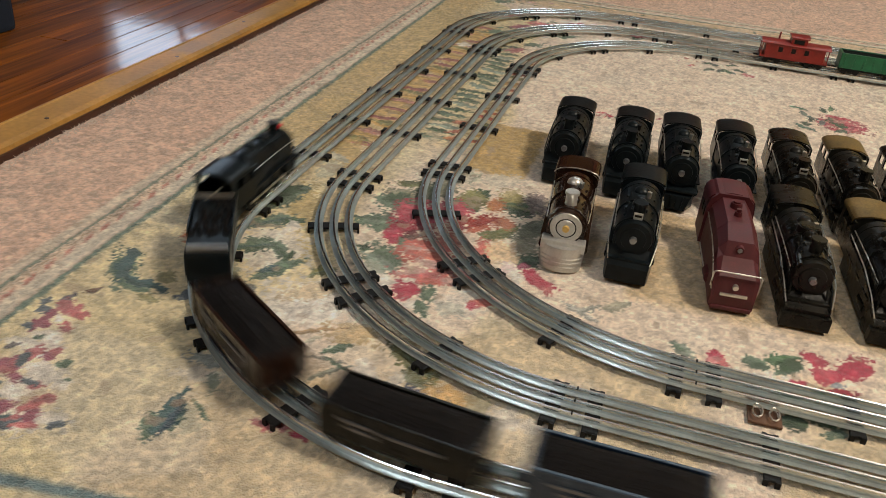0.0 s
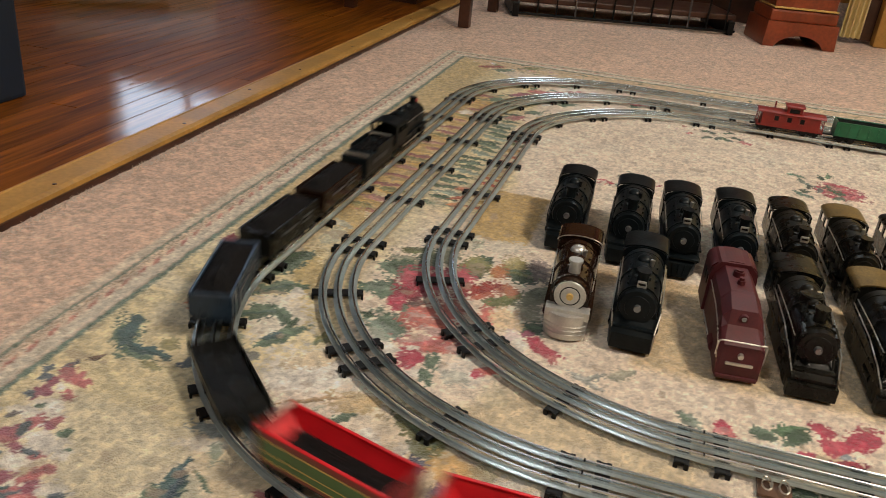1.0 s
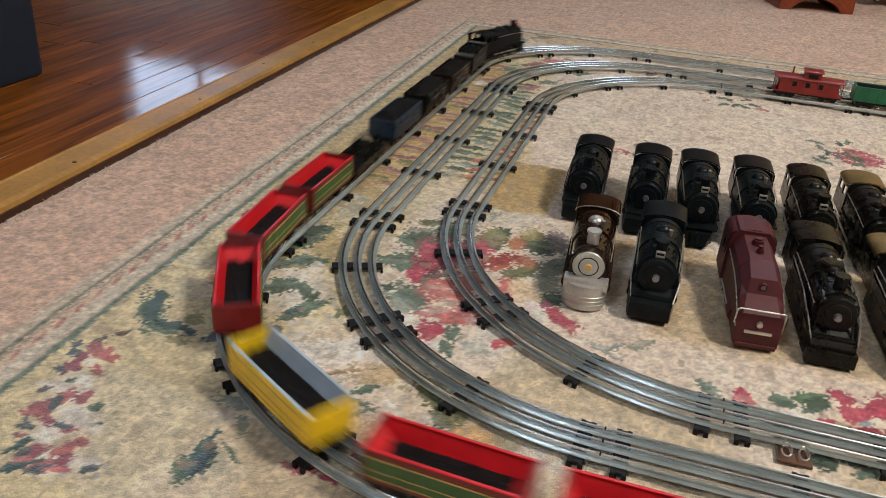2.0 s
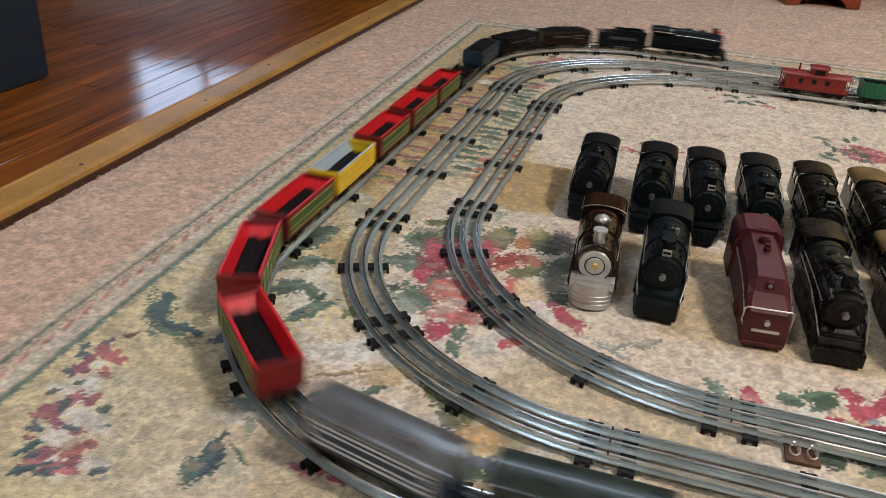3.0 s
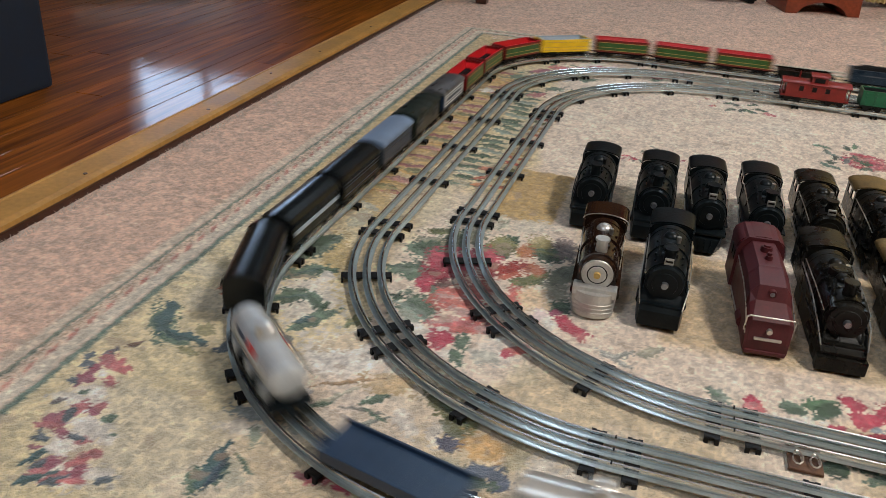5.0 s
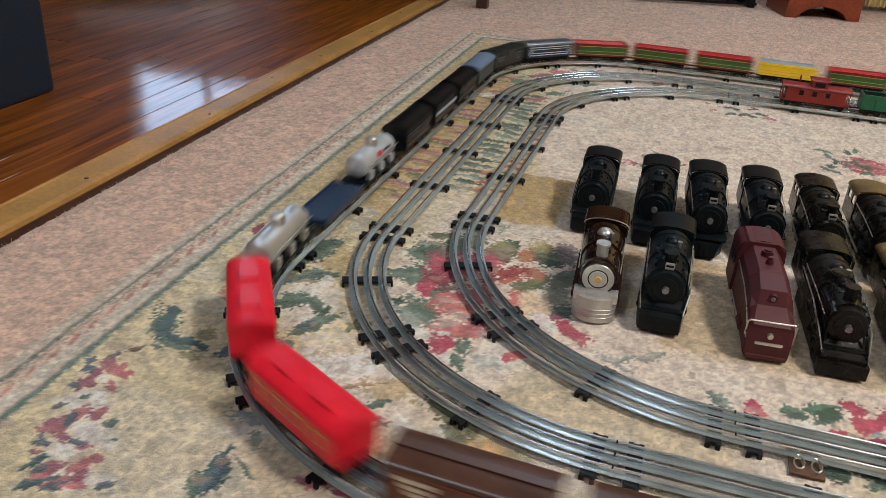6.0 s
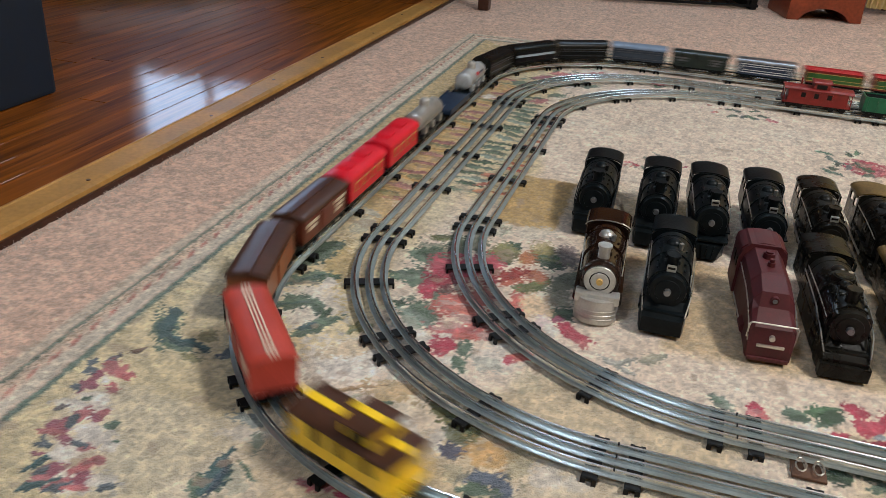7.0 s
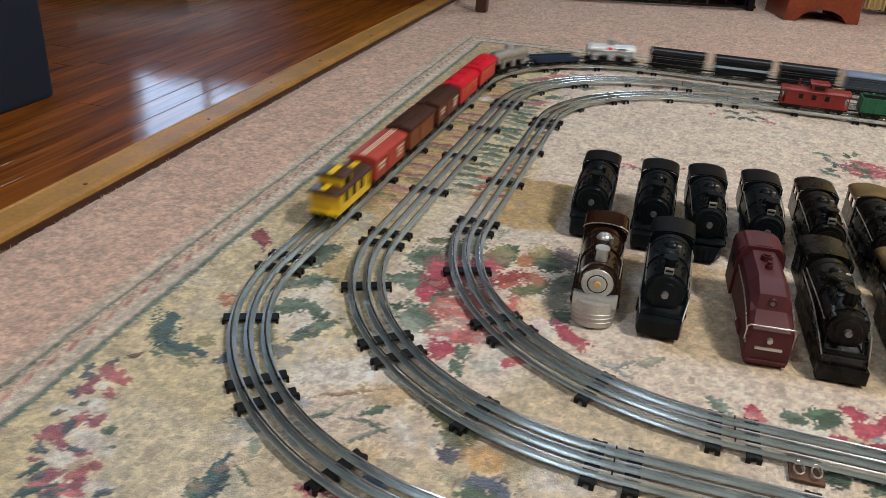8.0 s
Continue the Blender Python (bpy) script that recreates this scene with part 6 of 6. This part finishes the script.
# where each car's middle runs on the outer loop at the start
PLACES = (-3.516, -3.374, -3.222, -3.072, -2.931, -2.782, -2.625, -2.470, -2.324, -2.160, -2.010, -1.863, -1.717, -1.569, -1.418, -1.267,
          -1.118, -0.969, -0.826, -0.672, -0.525, -0.381, -0.242, -0.082, 0.078, 0.228, 0.378, 0.540)
RUN = ((0.0, 0.0), (1.0, 0.518), (2.0, 1.037), (3.0, 1.543), (4.0, 2.055), (5.0, 2.590), (6.0, 3.132), (7.0, 3.672), (8.0, 4.216))


def gone(t):
    """Metres run at t: a smooth curve through RUN."""
    ts, ds = [a for a, _ in RUN], [b for _, b in RUN]
    k = max(i for i in range(len(ts) - 1) if ts[i] <= t or i == 0)
    slope = lambda i: (ds[min(i + 1, len(ds) - 1)] - ds[max(i - 1, 0)]) / (ts[min(i + 1, len(ts) - 1)] - ts[max(i - 1, 0)])
    h = ts[k + 1] - ts[k]
    u = (t - ts[k]) / h
    return ((1 + 2 * u) * (1 - u) ** 2 * ds[k] + u * (1 - u) ** 2 * h * slope(k) + u * u * (3 - 2 * u) * ds[k + 1] + u * u * (u - 1) * h * slope(k + 1))


def motions():
    for car, place in zip(TRAIN, PLACES):
        rows = []
        for k in range(81):
            s = place + gone(k / 10)
            # the couplings are drawn taut before the corner
            u = min(1.0, max(0.0, (0.36 - s) / 0.30))
            s -= 0.050 * u * u * (3 - 2 * u)
            x0, y0, _ = on_loop(LOOPS[2], s - 0.042)
            x1, y1, _ = on_loop(LOOPS[2], s + 0.042)
            rows.append((k / 10, pose((x0 + x1) / 2, (y0 + y1) / 2, 0, 0, 0, math.degrees(math.atan2(y1 - y0, x1 - x0)))))
        walk(car, rows)

# ---- furniture at the edges of the room ----
def blue_chair():
    ob = thing("armchair", "navy cloth armchair with a skirt, standing on the oak floor", "armchair")
    part("skirt", slab(nb(), (-0.80, 0, 0.0), (0, 0.70, 0.30), 0.008), BLUE_CLOTH, ob)
    part("seat", slab(nb(), (-0.78, 0.03, 0.30), (-0.03, 0.68, 0.46), 0.04), BLUE_CLOTH, ob)
    part("backrest", slab(nb(), (-0.80, 0.55, 0.30), (0, 0.75, 0.95), 0.05), BLUE_CLOTH, ob)
    for x in (-0.80, -0.13):
        part("armrest", slab(nb(), (x, 0.0, 0.30), (x + 0.13, 0.60, 0.62), 0.04), BLUE_CLOTH, ob)
    return ob


blue_chair().matrix_basis = pose(-1.098, 0.490, 0.0138, 0, 0, 1.15)


def cherry_stand():
    ob = thing("clock_stand", "cherry wood cabinet foot with arched base and brass bands", "cabinet")
    bm = nb()
    n = 10
    pts = [(-0.128, 0), (-0.088, 0)] + [(-0.088 + 0.176 * k / n, 0.042 * math.sin(math.pi * k / n) ** 0.6) for k in range(1, n)] + [(0.088, 0), (0.128, 0), (0.124, 0.085), (-0.124, 0.085)]
    loft(bm, [[(x, y, z) for x, z in pts] for y in (-0.11, 0.11)])
    part("base", bm, CHERRY, ob)
    part("moulding", slab(nb(), (-0.118, -0.10, 0.085), (0.118, 0.10, 0.125), 0.008), CHERRY, ob)
    part("brass_band", slab(nb(), (-0.112, -0.102, 0.128), (0.112, 0.095, 0.134), 0.002), GOLD, ob, "brass band")
    part("body", slab(nb(), (-0.108, -0.09, 0.125), (0.108, 0.09, 1.5), 0.004), CHERRY, ob)
    return ob


cherry_stand().matrix_basis = pose(0.400, 3.225, 0.0, 0, 0, 14)


def wooden_chair():
    ob = thing("wooden_chair", "dark walnut chair with straight legs", "chair", "dark chairs")
    for x in (-0.20, 0.20):
        for y in (-0.20, 0.20):
            part("leg", slab(nb(), (x - 0.018, y - 0.018, 0), (x + 0.018, y + 0.018, 0.44), 0.004), DARK_WOOD, ob)
        part("back_post", slab(nb(), (x - 0.016, 0.19, 0.44), (x + 0.016, 0.22, 0.95), 0.004), DARK_WOOD, ob)
    part("seat", slab(nb(), (-0.225, -0.225, 0.44), (0.225, 0.225, 0.475), 0.01), DARK_WOOD, ob)
    part("top_rail", slab(nb(), (-0.2, 0.195, 0.85), (0.2, 0.215, 0.95), 0.006), DARK_WOOD, ob)
    return ob


chair = wooden_chair()
chair.matrix_basis = pose(-0.86, 2.80, 0.0, 0, 0, 0)


def wire_rack():
    ob = thing("wire_rack", "low dark wire rack with looped feet", "rack")
    for k in range(12):
        x = -0.31 + 0.07 * k
        part("wire", wire(nb(), [(x, 0, 0.015), (x, 0, 0.30), (x, 0.25, 0.30)], 0.0035), STEEL_DARK if k % 3 == 0 else TIE, ob)
    for z in (0.012, 0.30):
        part("long_wire", wire(nb(), [(-0.34, 0, z), (0.50, 0, z)], 0.005), TIE, ob)
    part("shelf", slab(nb(), (-0.34, 0.01, 0.05), (0.50, 0.30, 0.07), 0.004), DARK_WOOD, ob)
    for x in (-0.32, 0.48):
        part("foot", slab(nb(), (x - 0.012, -0.01, 0.0), (x + 0.012, 0.30, 0.05), 0.003), TIE, ob)
    return ob


wire_rack().matrix_basis = pose(-0.265, 3.07, 0.0, 0, 0, 18)


def sideboard():
    ob = thing("sideboard", "long dark walnut sideboard in the shade", "sideboard")
    part("body", slab(nb(), (-1.0, 0, 0.10), (1.0, 0.45, 0.85), 0.006), DARK_WOOD, ob)
    part("top", slab(nb(), (-1.03, -0.03, 0.85), (1.03, 0.47, 0.88), 0.006), DARK_WOOD, ob)
    part("plinth", slab(nb(), (-0.98, 0.02, 0.0), (0.98, 0.43, 0.10), 0.004), DARK_WOOD, ob)
    for k in range(4):
        dr = part("door", slab(nb(), (-0.98 + 0.49 * k, -0.012, 0.13), (-0.51 + 0.49 * k, 0.0, 0.82), 0.004), DARK_WOOD, ob)
        part("knob", slab(nb(), (-0.56 + 0.49 * k, -0.03, 0.47), (-0.54 + 0.49 * k, -0.012, 0.49), 0.004), GOLD, dr, "small brass knob")
    return ob


sideboard().matrix_basis = pose(-0.62, 3.58, 0.0, 0, 0, 0)


def yellow_wall():
    """A pale yellow wall end with a door frame, behind the cherry stand."""
    wall = part("wall_return", slab(nb(), (0.80, 3.45, 0.0), (3.15, 3.60, 2.40), 0.002), PALE_YELLOW)
    tagged(wall, "pale yellow painted wall end beside the cabinet", "wall", kind="structure")
    trim = thing("door_1", "varnished pine door frame standing ajar in the wall", "door", kind="structure")
    part("casing", slab(nb(), (0.72, 3.40, 0.0), (0.795, 3.47, 2.05), 0.004), TRIM, trim)
    part("leaf", slab(nb(), (0.66, 3.46, 0.01), (0.72, 3.50, 2.03), 0.003), DARK_WOOD, trim)
    return wall


def curtain():
    ob = thing("curtain", "pale cream curtain hanging beside the cabinet", "curtain")
    bm = nb()
    n = 24
    front = [(0.60 + 0.075 * k / n, 3.42 + 0.012 * math.sin(k * 1.1)) for k in range(n + 1)]
    loft(bm, [[(x, y, z) for x, y in front] + [(x, y + 0.004, z) for x, y in front[::-1]] for z in (0.02, 1.0, 2.0)])
    part("cloth", bm, PALE_YELLOW, ob, "", True)
    return ob


def storage_box():
    ob = thing("storage_box", "white and green carton standing on the oak floor", "box")
    part("body", slab(nb(), (-0.25, -0.16, 0), (0.25, 0.16, 0.13), 0.004), WHITE, ob)
    part("stripe", slab(nb(), (-0.252, -0.162, 0.03), (0.10, -0.158, 0.09), 0.001), DARK_GREEN, ob, "green printed stripe")
    part("lid", slab(nb(), (-0.256, -0.166, 0.13), (0.256, 0.166, 0.145), 0.003), WHITE, ob)
    return ob


def bookcase():
    ob = thing("bookcase", "dark walnut bookcase standing on the oak floor", "bookcase")
    for x in (-0.33, 0.31):
        part("side", slab(nb(), (x, -0.15, 0), (x + 0.025, 0.15, 1.8), 0.003), DARK_WOOD, ob)
    part("back", slab(nb(), (-0.305, 0.13, 0.0), (0.31, 0.15, 1.8), 0.002), DARK_WOOD, ob)
    for z in (0.06, 0.42, 0.80, 1.18, 1.56):
        part("shelf", slab(nb(), (-0.305, -0.145, z), (0.31, 0.13, z + 0.022), 0.002), DARK_WOOD, ob)
    part("plinth", slab(nb(), (-0.305, -0.14, 0.0), (0.31, -0.12, 0.06), 0.002), DARK_WOOD, ob)
    return ob


yellow_wall()
curtain()
storage_box().matrix_basis = pose(-1.78, 2.42, 0.0138, 0, 0, 40)
bookcase().matrix_basis = pose(-1.24, 2.98, 0.0138, 0, 0, 0)


# ---- oak strips of the floor, nearest the carpet ----
def build_planks():
    rng = random.Random(11)
    lengths = (0.72, 0.95, 1.2)
    meshes = []
    for ln in lengths:
        bm = slab(nb(), (-0.0282, 0.0006, 0), (0.0282, ln - 0.0006, 0.0085))
        edges = [e for e in bm.edges if all(v.co.z > 0.008 for v in e.verts)]
        bmesh.ops.bevel(bm, geom=edges, offset=0.0009, segments=1, affect="EDGES")
        me = bpy.data.meshes.new("plank")
        bm.to_mesh(me)
        bm.free()
        me.materials.append(OAK)
        meshes.append(me)
    count = 0
    for row in range(34):
        x, y = -0.852 - 0.057 * row, -0.3 - rng.uniform(0, 0.7)
        while y < 4.9 and count < 300:
            k = rng.randrange(3)
            ob = new("plank", meshes[k])
            ob.parent, ob.location = floor_slab, (x, y, 0.005)
            y += lengths[k]
            count += 1


build_planks()

motions()
